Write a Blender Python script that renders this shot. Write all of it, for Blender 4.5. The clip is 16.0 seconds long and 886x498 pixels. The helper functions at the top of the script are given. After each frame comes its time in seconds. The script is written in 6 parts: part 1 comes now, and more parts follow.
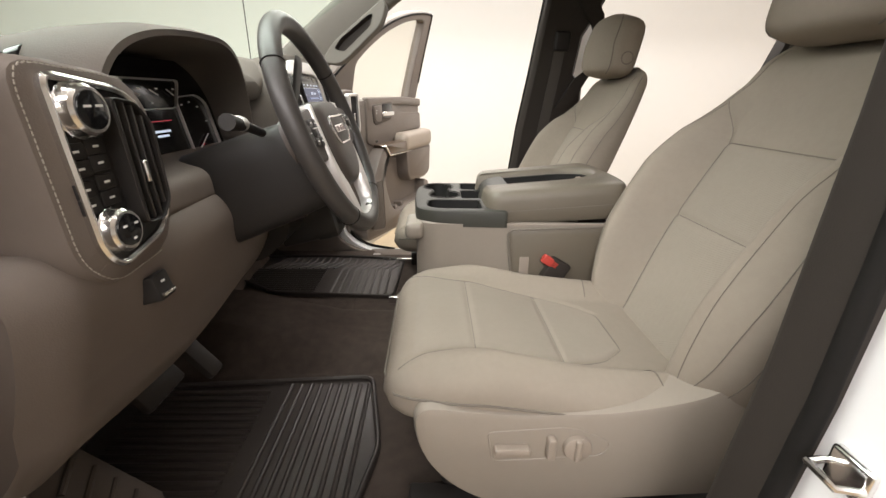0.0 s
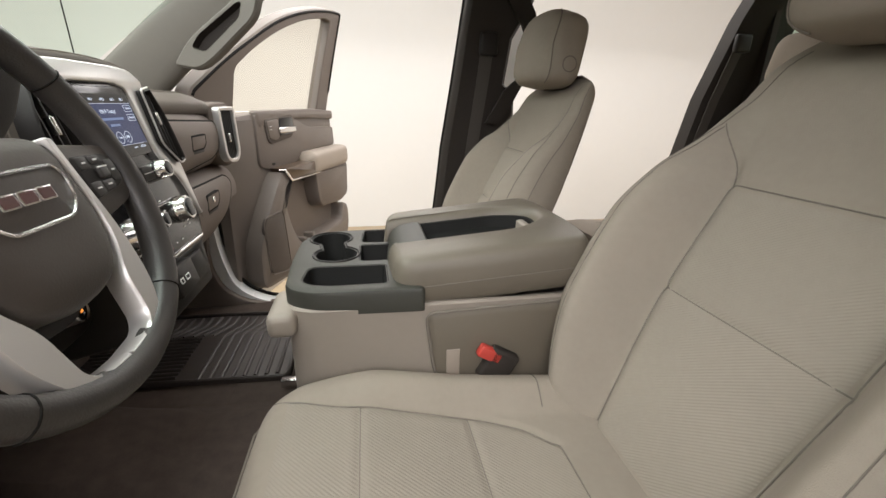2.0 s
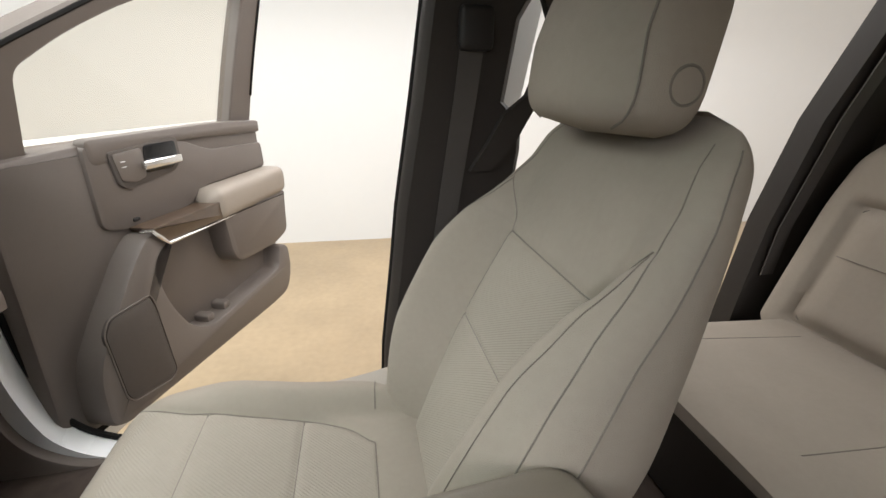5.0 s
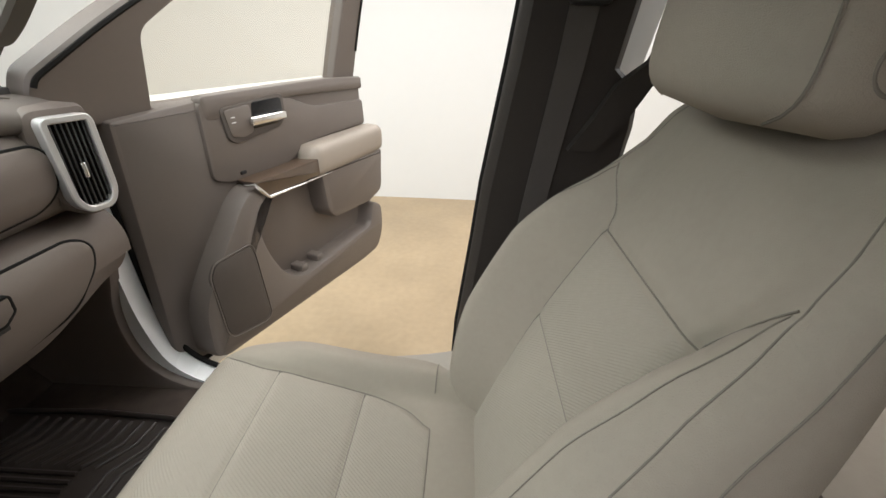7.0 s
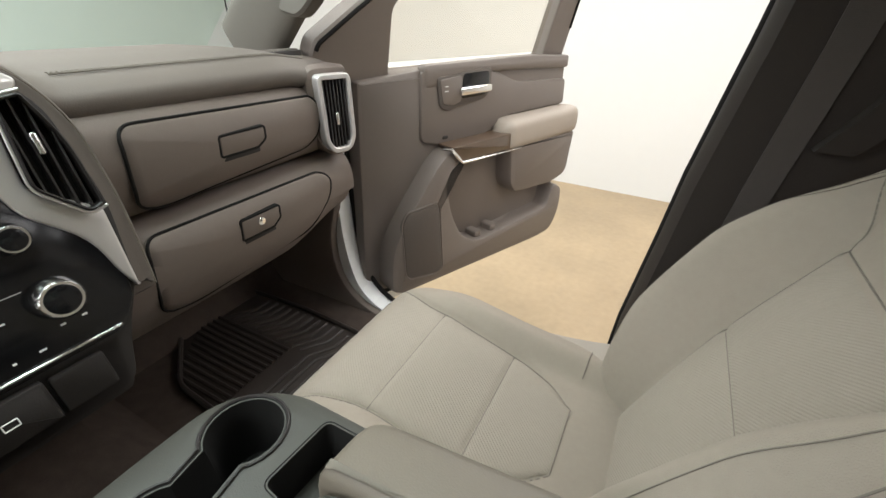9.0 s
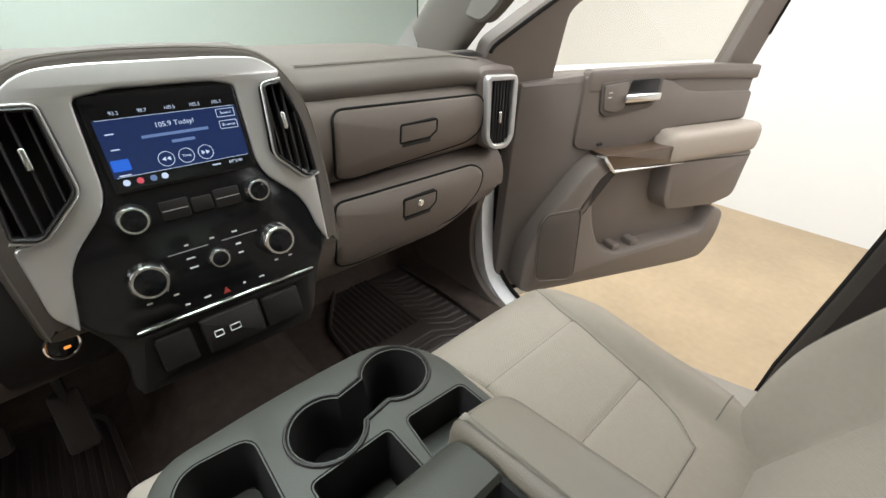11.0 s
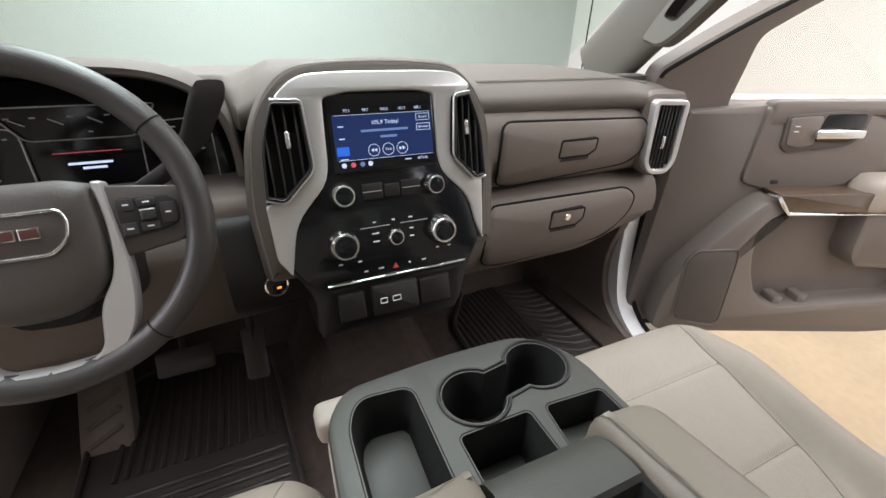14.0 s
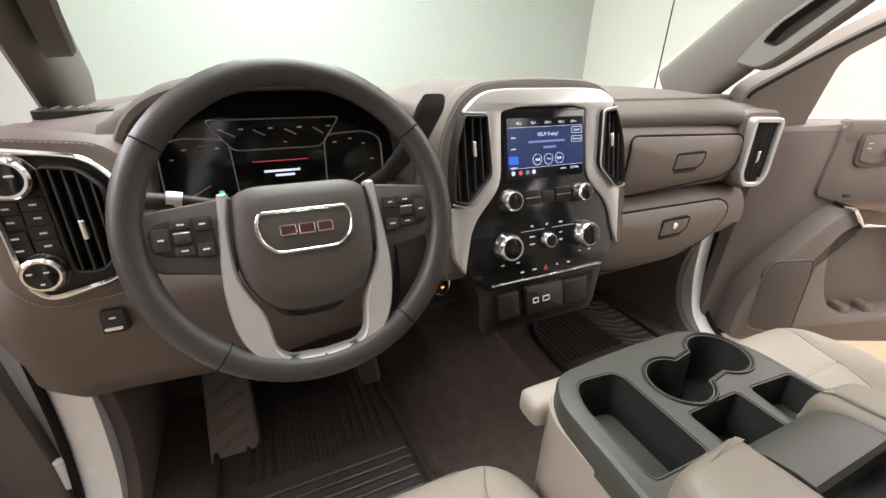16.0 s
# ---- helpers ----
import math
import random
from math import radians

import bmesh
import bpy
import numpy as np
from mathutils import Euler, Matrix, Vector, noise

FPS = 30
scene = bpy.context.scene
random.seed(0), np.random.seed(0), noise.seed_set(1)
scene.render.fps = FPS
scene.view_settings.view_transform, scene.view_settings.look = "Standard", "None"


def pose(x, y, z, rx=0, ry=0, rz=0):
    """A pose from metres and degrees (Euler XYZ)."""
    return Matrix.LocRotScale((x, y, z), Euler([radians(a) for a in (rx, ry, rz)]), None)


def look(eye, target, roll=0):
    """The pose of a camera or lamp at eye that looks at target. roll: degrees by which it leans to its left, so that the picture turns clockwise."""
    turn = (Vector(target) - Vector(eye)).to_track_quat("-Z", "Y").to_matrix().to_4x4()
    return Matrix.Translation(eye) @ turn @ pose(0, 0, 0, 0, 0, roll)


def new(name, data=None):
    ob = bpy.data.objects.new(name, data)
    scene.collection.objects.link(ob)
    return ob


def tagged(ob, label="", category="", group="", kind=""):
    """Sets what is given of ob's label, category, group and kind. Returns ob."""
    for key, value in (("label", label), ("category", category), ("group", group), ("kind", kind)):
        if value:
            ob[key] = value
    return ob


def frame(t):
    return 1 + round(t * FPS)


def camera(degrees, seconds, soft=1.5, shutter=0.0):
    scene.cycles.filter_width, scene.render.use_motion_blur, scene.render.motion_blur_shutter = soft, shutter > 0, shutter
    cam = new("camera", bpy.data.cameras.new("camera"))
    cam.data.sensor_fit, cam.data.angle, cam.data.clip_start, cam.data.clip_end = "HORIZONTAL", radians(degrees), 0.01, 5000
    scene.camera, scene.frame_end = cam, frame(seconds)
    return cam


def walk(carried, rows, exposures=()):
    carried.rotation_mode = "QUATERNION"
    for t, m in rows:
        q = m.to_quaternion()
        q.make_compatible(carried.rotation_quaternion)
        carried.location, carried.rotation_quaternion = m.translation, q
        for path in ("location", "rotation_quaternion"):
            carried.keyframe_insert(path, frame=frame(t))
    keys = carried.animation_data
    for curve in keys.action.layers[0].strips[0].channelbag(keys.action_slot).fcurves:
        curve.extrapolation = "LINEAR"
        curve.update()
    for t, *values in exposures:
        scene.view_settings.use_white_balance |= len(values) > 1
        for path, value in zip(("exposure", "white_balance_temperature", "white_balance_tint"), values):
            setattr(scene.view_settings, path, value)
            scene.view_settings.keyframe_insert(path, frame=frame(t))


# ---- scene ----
cam = camera(93.7, 16.0)
METRES, EYE, TILT, LEAN, TURN = 1.9, 1.45, -20.3, -0.6, -1.3
ROWS = [
    (0.0, 0.0, 0.0, 0.0, -0.0, 0.0, 0.0),
    (0.5, 0.001, 0.0358, 0.0097, -3.16, 0.57, 1.22),
    (1.0, 0.021, 0.0827, 0.0303, -5.66, 0.83, 2.12),
    (1.5, 0.0464, 0.1327, 0.0557, -7.31, 0.9, 2.71),
    (2.0, 0.0528, 0.1929, 0.0816, -8.32, 0.78, 3.07),
    (2.5, 0.0515, 0.2589, 0.1175, -8.93, 0.67, 3.3),
    (3.0, 0.0585, 0.3394, 0.1588, -9.35, 0.64, 3.5),
    (3.5, 0.0827, 0.419, 0.1973, -9.79, 0.52, 3.68),
    (4.0, 0.1128, 0.4744, 0.2306, -10.16, 0.24, 3.81),
    (6.5, 0.187, 0.6007, 0.2966, -1.94, -5.48, 0.35),
    (7.0, 0.1834, 0.5932, 0.2979, 3.95, -6.91, -1.65),
    (7.5, 0.1846, 0.5856, 0.2934, 10.39, -8.14, -4.12),
    (8.0, 0.1815, 0.5824, 0.292, 16.58, -9.34, -6.39),
    (8.5, 0.177, 0.5753, 0.2889, 22.41, -10.59, -8.46),
    (9.0, 0.1752, 0.5704, 0.2855, 27.74, -11.72, -10.19),
    (9.5, 0.1753, 0.5611, 0.2848, 32.82, -12.83, -11.74),
    (10.0, 0.1755, 0.5498, 0.284, 37.82, -13.89, -13.2),
    (12.5, 0.1796, 0.526, 0.279, 58.18, -19.13, -18.34),
    (13.0, 0.1832, 0.5179, 0.2788, 61.27, -19.59, -18.91),
    (13.5, 0.1843, 0.5086, 0.2752, 63.73, -19.64, -19.32),
    (14.0, 0.1864, 0.4928, 0.2637, 65.43, -19.33, -19.66),
    (14.5, 0.1828, 0.459, 0.2524, 66.33, -18.75, -19.86),
    (15.0, 0.1693, 0.4156, 0.2407, 66.5, -17.94, -19.91),
    (15.5, 0.1605, 0.3784, 0.2222, 66.17, -17.09, -19.88),
    (16.0, 0.1558, 0.345, 0.2003, 65.11, -16.15, -19.75),
]
walk(cam, [(t, pose(0, -1.26, EYE, TILT, LEAN, TURN) @ pose(METRES * x, METRES * y, METRES * z, 90 + pitch, roll, yaw)) for t, x, y, z, yaw, pitch, roll in ROWS],
     exposures=[(0.0, 0.1, 6450, 14), (2.5, -0.11, 6200, 13), (4.0, 0.02, 6050, 12), (6.5, -0.12, 6000, 11), (8.0, -0.04, 6050, 10), (10.0, 0.05, 6050, 10), (12.5, 0.13, 5800, 11), (14.0, 0.20, 5900, 15), (16.0, 0.45, 6250, 17)])

# ---- light: a booth lit by assumed, unseen lamps on both sides of the car ----
world = bpy.data.worlds.new("world")
scene.world = world
world.use_nodes = True
world.node_tree.nodes["Background"].inputs[0].default_value = (1.0, 0.98, 0.95, 1)
world.node_tree.nodes["Background"].inputs[1].default_value = 0.3


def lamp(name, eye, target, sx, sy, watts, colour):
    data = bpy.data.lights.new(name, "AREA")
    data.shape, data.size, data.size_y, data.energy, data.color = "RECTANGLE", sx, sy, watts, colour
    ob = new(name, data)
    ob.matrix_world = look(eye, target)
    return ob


# stand-ins for the booth's side lighting, hung below the ceiling; no fixtures are built
lamp("area_lamp_east", (1.5, 2.95, 3.3), (1.4, 0.6, 0.6), 6.0, 1.5, 165, (1.0, 0.95, 0.89))
lamp("area_lamp_west", (-0.8, -3.05, 3.0), (0.25, -0.3, 0.85), 4.0, 1.6, 172, (0.99, 0.965, 0.94))
# fill added above the bonnet to brighten the dashboard, no known fixture
lamp("fill_lamp_front", (-1.9, 0, 3.9), (-1.5, 0, 0), 1.8, 5.0, 300, (0.97, 1.0, 0.94))

# fill added behind the cab to brighten the rear seats, no known fixture
lamp("fill_lamp_rear", (3.6, 0, 3.8), (3.2, 0, 0), 1.6, 5.0, 130, (1.0, 0.95, 0.88))

# ---- materials ----


def mat(name, col, rough=0.5, metal=0.0, var=0.12, scale=6.0, bump=0.0, bscale=300.0, coat=0.0, ribs=None, spec=0.5):
    m = bpy.data.materials.new(name)
    m.use_nodes = True
    nt = m.node_tree
    p = nt.nodes["Principled BSDF"]
    co = nt.nodes.new("ShaderNodeTexCoord")
    n1 = nt.nodes.new("ShaderNodeTexNoise")
    n1.inputs["Scale"].default_value, n1.inputs["Detail"].default_value = scale, 5
    n2 = nt.nodes.new("ShaderNodeTexNoise")
    n2.inputs["Scale"].default_value, n2.inputs["Detail"].default_value = scale * 14, 3
    nt.links.new(co.outputs["Object"], n1.inputs["Vector"])
    nt.links.new(co.outputs["Object"], n2.inputs["Vector"])
    add = nt.nodes.new("ShaderNodeMath")
    add.operation = "MULTIPLY_ADD"
    add.inputs[1].default_value = 0.4
    nt.links.new(n2.outputs["Fac"], add.inputs[0])
    nt.links.new(n1.outputs["Fac"], add.inputs[2])
    ramp = nt.nodes.new("ShaderNodeMapRange")
    ramp.inputs["From Min"].default_value, ramp.inputs["From Max"].default_value = 0.35, 1.05
    ramp.inputs["To Min"].default_value, ramp.inputs["To Max"].default_value = 1 - var, 1 + var
    nt.links.new(add.outputs[0], ramp.inputs["Value"])
    mul = nt.nodes.new("ShaderNodeVectorMath")
    mul.operation = "MULTIPLY"
    mul.inputs[0].default_value = col
    nt.links.new(ramp.outputs[0], mul.inputs[1])
    nt.links.new(mul.outputs[0], p.inputs["Base Color"])
    r2 = nt.nodes.new("ShaderNodeMapRange")
    r2.inputs["To Min"].default_value, r2.inputs["To Max"].default_value = max(0, rough - 0.07), min(1, rough + 0.07)
    nt.links.new(n1.outputs["Fac"], r2.inputs["Value"])
    nt.links.new(r2.outputs[0], p.inputs["Roughness"])
    p.inputs["Metallic"].default_value = metal
    p.inputs["Coat Weight"].default_value = coat
    p.inputs["Specular IOR Level"].default_value = spec
    if bump or ribs:
        b = nt.nodes.new("ShaderNodeBump")
        b.inputs["Strength"].default_value, b.inputs["Distance"].default_value = max(bump, 0.25), 0.001
        n3 = nt.nodes.new("ShaderNodeTexNoise")
        n3.inputs["Scale"].default_value, n3.inputs["Detail"].default_value = bscale, 2
        nt.links.new(co.outputs["Object"], n3.inputs["Vector"])
        src = n3.outputs["Fac"]
        if ribs:
            w = nt.nodes.new("ShaderNodeTexWave")
            w.bands_direction = ribs[0]
            w.inputs["Scale"].default_value, w.inputs["Distortion"].default_value = ribs[1], 0.6
            nt.links.new(co.outputs["Object"], w.inputs["Vector"])
            a2 = nt.nodes.new("ShaderNodeMath")
            a2.operation = "MULTIPLY_ADD"
            a2.inputs[1].default_value = ribs[2]
            nt.links.new(w.outputs["Fac"], a2.inputs[0])
            nt.links.new(src, a2.inputs[2])
            src = a2.outputs[0]
        nt.links.new(src, b.inputs["Height"])
        nt.links.new(b.outputs[0], p.inputs["Normal"])
    return m


def glass_mat(name, tint, gloss=0.03):
    m = bpy.data.materials.new(name)
    m.use_nodes = True
    nt = m.node_tree
    nt.nodes.remove(nt.nodes["Principled BSDF"])
    out = nt.nodes["Material Output"]
    tr = nt.nodes.new("ShaderNodeBsdfTransparent")
    tr.inputs[0].default_value = (*tint, 1)
    gl = nt.nodes.new("ShaderNodeBsdfGlossy")
    gl.inputs["Roughness"].default_value = 0.02
    mx = nt.nodes.new("ShaderNodeMixShader")
    mx.inputs[0].default_value = gloss
    nt.links.new(tr.outputs[0], mx.inputs[1])
    nt.links.new(gl.outputs[0], mx.inputs[2])
    nt.links.new(mx.outputs[0], out.inputs[0])
    return m


def glow(name, col, strength, base=(0.01, 0.01, 0.012)):
    m = bpy.data.materials.new(name)
    m.use_nodes = True
    p = m.node_tree.nodes["Principled BSDF"]
    p.inputs["Base Color"].default_value = (*base, 1)
    p.inputs["Roughness"].default_value = 0.25
    p.inputs["Emission Color"].default_value = (*col, 1)
    p.inputs["Emission Strength"].default_value = strength
    return m


M_FABRIC = mat("seat_fabric", (0.278, 0.240, 0.196), 0.85, var=0.09, bump=0.6, bscale=800, spec=0.25)
M_INSERT = mat("seat_insert_fabric", (0.285, 0.250, 0.207), 0.9, var=0.07, bump=0.4, bscale=900, ribs=("DIAGONAL", 95, 1.0), spec=0.2)
# seam lines: the thread and the shade of its crease in one darker tone
M_SEAM = mat("seam_and_crease_shade", (0.16, 0.14, 0.115), 0.9)
M_THREAD = mat("light_thread", (0.30, 0.27, 0.23), 0.8)
M_SHIELD = mat("seat_plastic", (0.275, 0.240, 0.200), 0.5, var=0.05, bump=0.2, bscale=700)
M_DASH = mat("dash_plastic", (0.142, 0.116, 0.099), 0.62, spec=0.28, var=0.06, bump=0.35, bscale=600)
M_DASHTOP = mat("dash_pad", (0.110, 0.093, 0.079), 0.68, spec=0.3, var=0.06, bump=0.4, bscale=420)
M_DOOR = mat("door_plastic", (0.139, 0.116, 0.099), 0.5, var=0.06, bump=0.3, bscale=600)
M_GRILLE = mat("speaker_cloth", (0.085, 0.070, 0.059), 0.8, var=0.1, bump=0.6, bscale=900)
M_PAD = mat("armrest_vinyl", (0.30, 0.255, 0.21), 0.55, var=0.05, bump=0.25, bscale=500)
M_LID = mat("console_vinyl", (0.138, 0.119, 0.090), 0.5, var=0.05, bump=0.25, bscale=500)
M_DARK = mat("black_plastic", (0.02, 0.0175, 0.016), 0.5, var=0.15, bump=0.2, bscale=500, spec=0.3)
M_TRIM = mat("dark_pillar_trim", (0.030, 0.025, 0.021), 0.65, var=0.1, bump=0.2, bscale=500, spec=0.25)
M_SLAT = mat("vent_slat_plastic", (0.035, 0.032, 0.03), 0.4, var=0.1)
M_APIL = mat("pillar_trim", (0.10, 0.09, 0.075), 0.6, var=0.06, bump=0.2, bscale=500)
M_GLOSS = mat("gloss_black", (0.008, 0.008, 0.009), 0.14, var=0.2, spec=0.4)
M_SILVER = mat("satin_silver", (0.64, 0.62, 0.60), 0.36, 0.65, var=0.03, scale=3)
M_CHROME = mat("chrome", (0.80, 0.79, 0.78), 0.2, 1.0, var=0.03)
M_WHEEL = mat("wheel_leather", (0.038, 0.034, 0.031), 0.42, var=0.1, bump=0.35, bscale=450)
M_HUB = mat("hub_vinyl", (0.060, 0.050, 0.043), 0.5, var=0.08, bump=0.35, bscale=450)
M_RUBBER = mat("rubber_mat", (0.034, 0.027, 0.023), 0.45, var=0.2, bump=0.2, bscale=300, spec=0.45)
M_CARPET = mat("carpet", (0.062, 0.048, 0.040), 1.0, var=0.25, scale=30, bump=0.9, bscale=700, spec=0.1)
M_PAINT = mat("white_paint", (0.80, 0.80, 0.79), 0.25, var=0.02, coat=0.6)
M_SEAL = mat("rubber_seal", (0.010, 0.009, 0.008), 0.8, var=0.2, spec=0.15)
M_WOOD = mat("wood_grain_trim", (0.075, 0.048, 0.030), 0.35, var=0.35, scale=14, coat=0.3)
M_TRAY = mat("console_plastic", (0.040, 0.040, 0.032), 0.5, var=0.06, bump=0.2, bscale=600, spec=0.4)
M_TRAYIN = mat("tray_rubber", (0.011, 0.011, 0.010), 0.6, var=0.1, bump=0.2, bscale=500, spec=0.15)
M_WALL = mat("booth_wall_paint", (0.73, 0.72, 0.70), 0.8, var=0.02, scale=0.8)
# front wall: its dimmer light and the glass's green are put into the colour
M_WALLF = mat("dimmed_wall_paint", (0.45, 0.475, 0.46), 0.8, var=0.008, scale=0.8)
M_CONC = mat("sealed_concrete", (0.36, 0.27, 0.165), 0.35, var=0.22, scale=1.6, bump=0.1, bscale=40)
M_CEIL = mat("headliner", (0.42, 0.39, 0.34), 0.95, var=0.05, bump=0.4, bscale=700)
M_BELT = mat("belt_webbing", (0.06, 0.052, 0.045), 0.8, var=0.1, ribs=("Z", 120, 0.8))
M_RED = mat("red_plastic", (0.48, 0.055, 0.04), 0.4)
M_BADGE = mat("dark_red_enamel", (0.075, 0.026, 0.022), 0.35)
M_MARK = mat("printed_marking", (0.75, 0.75, 0.73), 0.6)
M_GLASS = glass_mat("windscreen_glass", (0.83, 0.93, 0.87))
M_DGLASS = glass_mat("door_glass", (0.94, 0.925, 0.89))
M_SCREEN = glow("screen_blue", (0.020, 0.065, 0.28), 0.28)
M_SCRTXT = glow("screen_text", (0.75, 0.85, 1.0), 0.8)
M_SCRBTN = glow("screen_button", (0.03, 0.16, 0.75), 0.8)
M_SCRDIM = glow("screen_dim_text", (0.22, 0.33, 0.6), 0.6)
M_SCRRED = glow("screen_red", (0.9, 0.12, 0.15), 0.7)
M_AMBER = glow("amber_lamp", (1.0, 0.32, 0.05), 1.2)
M_GREEN = glow("green_lamp", (0.05, 0.9, 0.25), 0.8)

# ---- shaping helpers ----
from mathutils.geometry import tessellate_polygon as tess
ORIGIN = {}
UP, YAX = Vector((0, 0, 1)), Vector((0, 1, 0))


def thing(name, base, label, category, group="", kind=""):
    ob = new(name)
    ob.empty_display_size = 0.05
    ob.location = base
    ORIGIN[ob.name] = Vector(base)
    return tagged(ob, label, category, group, kind)


def part(name, bm, material, parent=None, label="", angle=38):
    base = ORIGIN[parent.name] if parent else Vector()
    bmesh.ops.remove_doubles(bm, verts=bm.verts, dist=1e-6)
    bmesh.ops.recalc_face_normals(bm, faces=bm.faces)
    bmesh.ops.translate(bm, vec=-base, verts=bm.verts)
    me = bpy.data.meshes.new(name)
    bm.to_mesh(me)
    bm.free()
    me.polygons.foreach_set("use_smooth", [True] * len(me.polygons))
    me.set_sharp_from_angle(angle=radians(angle))
    me.materials.append(material)
    ob = new(name, me)
    ob.parent = parent
    ORIGIN[ob.name] = base
    return tagged(ob, label)


def structure(name, bm, material, label, category, angle=38):
    return tagged(part(name, bm, material, None, label, angle), label, category, kind="structure")


def axes(o, x, y):
    """A frame with its origin, x and y; z is their cross product."""
    x, y = Vector(x).normalized(), Vector(y).normalized()
    z = x.cross(y)
    return Matrix(((x.x, y.x, z.x, o[0]), (x.y, y.y, z.y, o[1]), (x.z, y.z, z.z, o[2]), (0, 0, 0, 1)))


def spl(x, xs, ys):
    """A smooth curve through (xs, ys)."""
    if x <= xs[0]:
        return ys[0]
    if x >= xs[-1]:
        return ys[-1]
    i = max(k for k in range(len(xs) - 1) if xs[k] <= x)
    h = xs[i + 1] - xs[i]

    def slope(k):
        if k == 0 or k == len(xs) - 1:
            j = min(k, len(xs) - 2)
            return (ys[j + 1] - ys[j]) / (xs[j + 1] - xs[j])
        a, b = (ys[k] - ys[k - 1]) / (xs[k] - xs[k - 1]), (ys[k + 1] - ys[k]) / (xs[k + 1] - xs[k])
        return 0 if a * b <= 0 else 2 * a * b / (a + b)
    t = (x - xs[i]) / h
    return ((2 * t ** 3 - 3 * t * t + 1) * ys[i] + (t ** 3 - 2 * t * t + t) * h * slope(i)
            + (3 * t * t - 2 * t ** 3) * ys[i + 1] + (t ** 3 - t * t) * h * slope(i + 1))


def smooth(t):
    t = min(1, max(0, t))
    return t * t * (3 - 2 * t)


def spow(v, p):
    return math.copysign(abs(v) ** p, v)


def rpoly(pts, r, n=5):
    """The outline with its corners rounded; r may be one number or one for each corner."""
    out, k = [], len(pts)
    for i, p in enumerate(pts):
        rad = r[i] if isinstance(r, (list, tuple)) else r
        a, b, c = Vector(pts[i - 1]), Vector(p), Vector(pts[(i + 1) % k])
        da, dc = (a - b), (c - b)
        cut = min(rad, da.length * 0.49, dc.length * 0.49)
        if rad <= 0:
            out.append(b)
            continue
        s, e = b + da.normalized() * cut, b + dc.normalized() * cut
        for j in range(n + 1):
            t = j / n
            out.append(s * (1 - t) ** 2 + b * 2 * t * (1 - t) + e * t * t)
    return [Vector((q[0], q[1])) for q in out]


def rect(x0, y0, x1, y1):
    return [(x0, y0), (x1, y0), (x1, y1), (x0, y1)]


def circle(cx, cy, r, n=32, ry=None):
    return [Vector((cx + r * math.cos(2 * math.pi * i / n), cy + (ry or r) * math.sin(2 * math.pi * i / n))) for i in range(n)]


def inset(pts, d):
    """The outline moved inwards by d (outwards: minus), for either sense of turning."""
    k = len(pts)
    area = sum(pts[i - 1][0] * pts[i][1] - pts[i][0] * pts[i - 1][1] for i in range(k))
    sign = 1 if area > 0 else -1
    out = []
    for i in range(k):
        a, b, c = pts[i - 1], pts[i], pts[(i + 1) % k]
        e1, e2 = Vector((b[0] - a[0], b[1] - a[1])), Vector((c[0] - b[0], c[1] - b[1]))
        if e1.length < 1e-9:
            e1 = e2
        if e2.length < 1e-9:
            e2 = e1
        n1, n2 = Vector((-e1.y, e1.x)).normalized() * sign, Vector((-e2.y, e2.x)).normalized() * sign
        n = n1 + n2
        n = n.normalized() / max(0.5, n.normalized().dot(n1)) if n.length > 1e-6 else n1
        out.append(Vector((b[0] + n.x * d, b[1] + n.y * d)))
    return out


def loops(bm, rings, close=True, cap0=True, cap1=True):
    """A skin over rings of points, each ring closed unless told otherwise."""
    made = [[bm.verts.new(p) for p in r] for r in rings]
    n = len(made[0])
    for a, b in zip(made, made[1:]):
        for i in range(n if close else n - 1):
            j = (i + 1) % n
            bm.faces.new((a[i], a[j], b[j], b[i]))
    if cap0:
        bm.faces.new(made[0][::-1])
    if cap1:
        bm.faces.new(made[-1])
    return bm


def flat(pts, z, m):
    return [m @ Vector((p[0], p[1], z)) for p in pts]


def prism(bm, pts, m, z0, z1, b=0.002):
    """A plate with the outline pts from z0 to z1 in the frame m, with a rounded upper edge."""
    rings = [flat(pts, z0, m)]
    if b:
        rings += [flat(pts, z1 - b, m), flat(inset(pts, b * 0.3), z1 - b * 0.3, m), flat(inset(pts, b), z1, m)]
    else:
        rings.append(flat(pts, z1, m))
    return loops(bm, rings)


def ring(bm, pts, w, m, z0, z1, b=0.0015):
    """A frame that follows the outline, w wide inwards."""
    i = inset(pts, w)
    rows = [flat(pts, z0, m), flat(pts, z1 - b, m), flat(inset(pts, b), z1, m), flat(inset(pts, w - b), z1, m), flat(i, z1 - b, m), flat(i, z0, m)]
    rows.append(rows[0])
    return loops(bm, rows, cap0=False, cap1=False)


def tube(bm, path, r, closed=False, n=8, sq=1.0):
    """A round rod along the path; r may be a list."""
    path = [Vector(p) for p in path]
    k = len(path)
    rows, last = [], None
    for i, p in enumerate(path):
        a = path[(i - 1) % k] if closed or i else p
        b = path[(i + 1) % k] if closed or i < k - 1 else p
        d = (b - a).normalized()
        if last is None:
            last = d.orthogonal().normalized()
        last = (last - d * last.dot(d)).normalized()
        e = d.cross(last)
        rr = r[i] if isinstance(r, (list, tuple)) else r
        rows.append([p + (last * math.cos(2 * math.pi * j / n) + e * math.sin(2 * math.pi * j / n) * sq) * rr for j in range(n)])
    if closed:
        rows.append(rows[0])
    return loops(bm, rows, cap0=not closed, cap1=not closed)


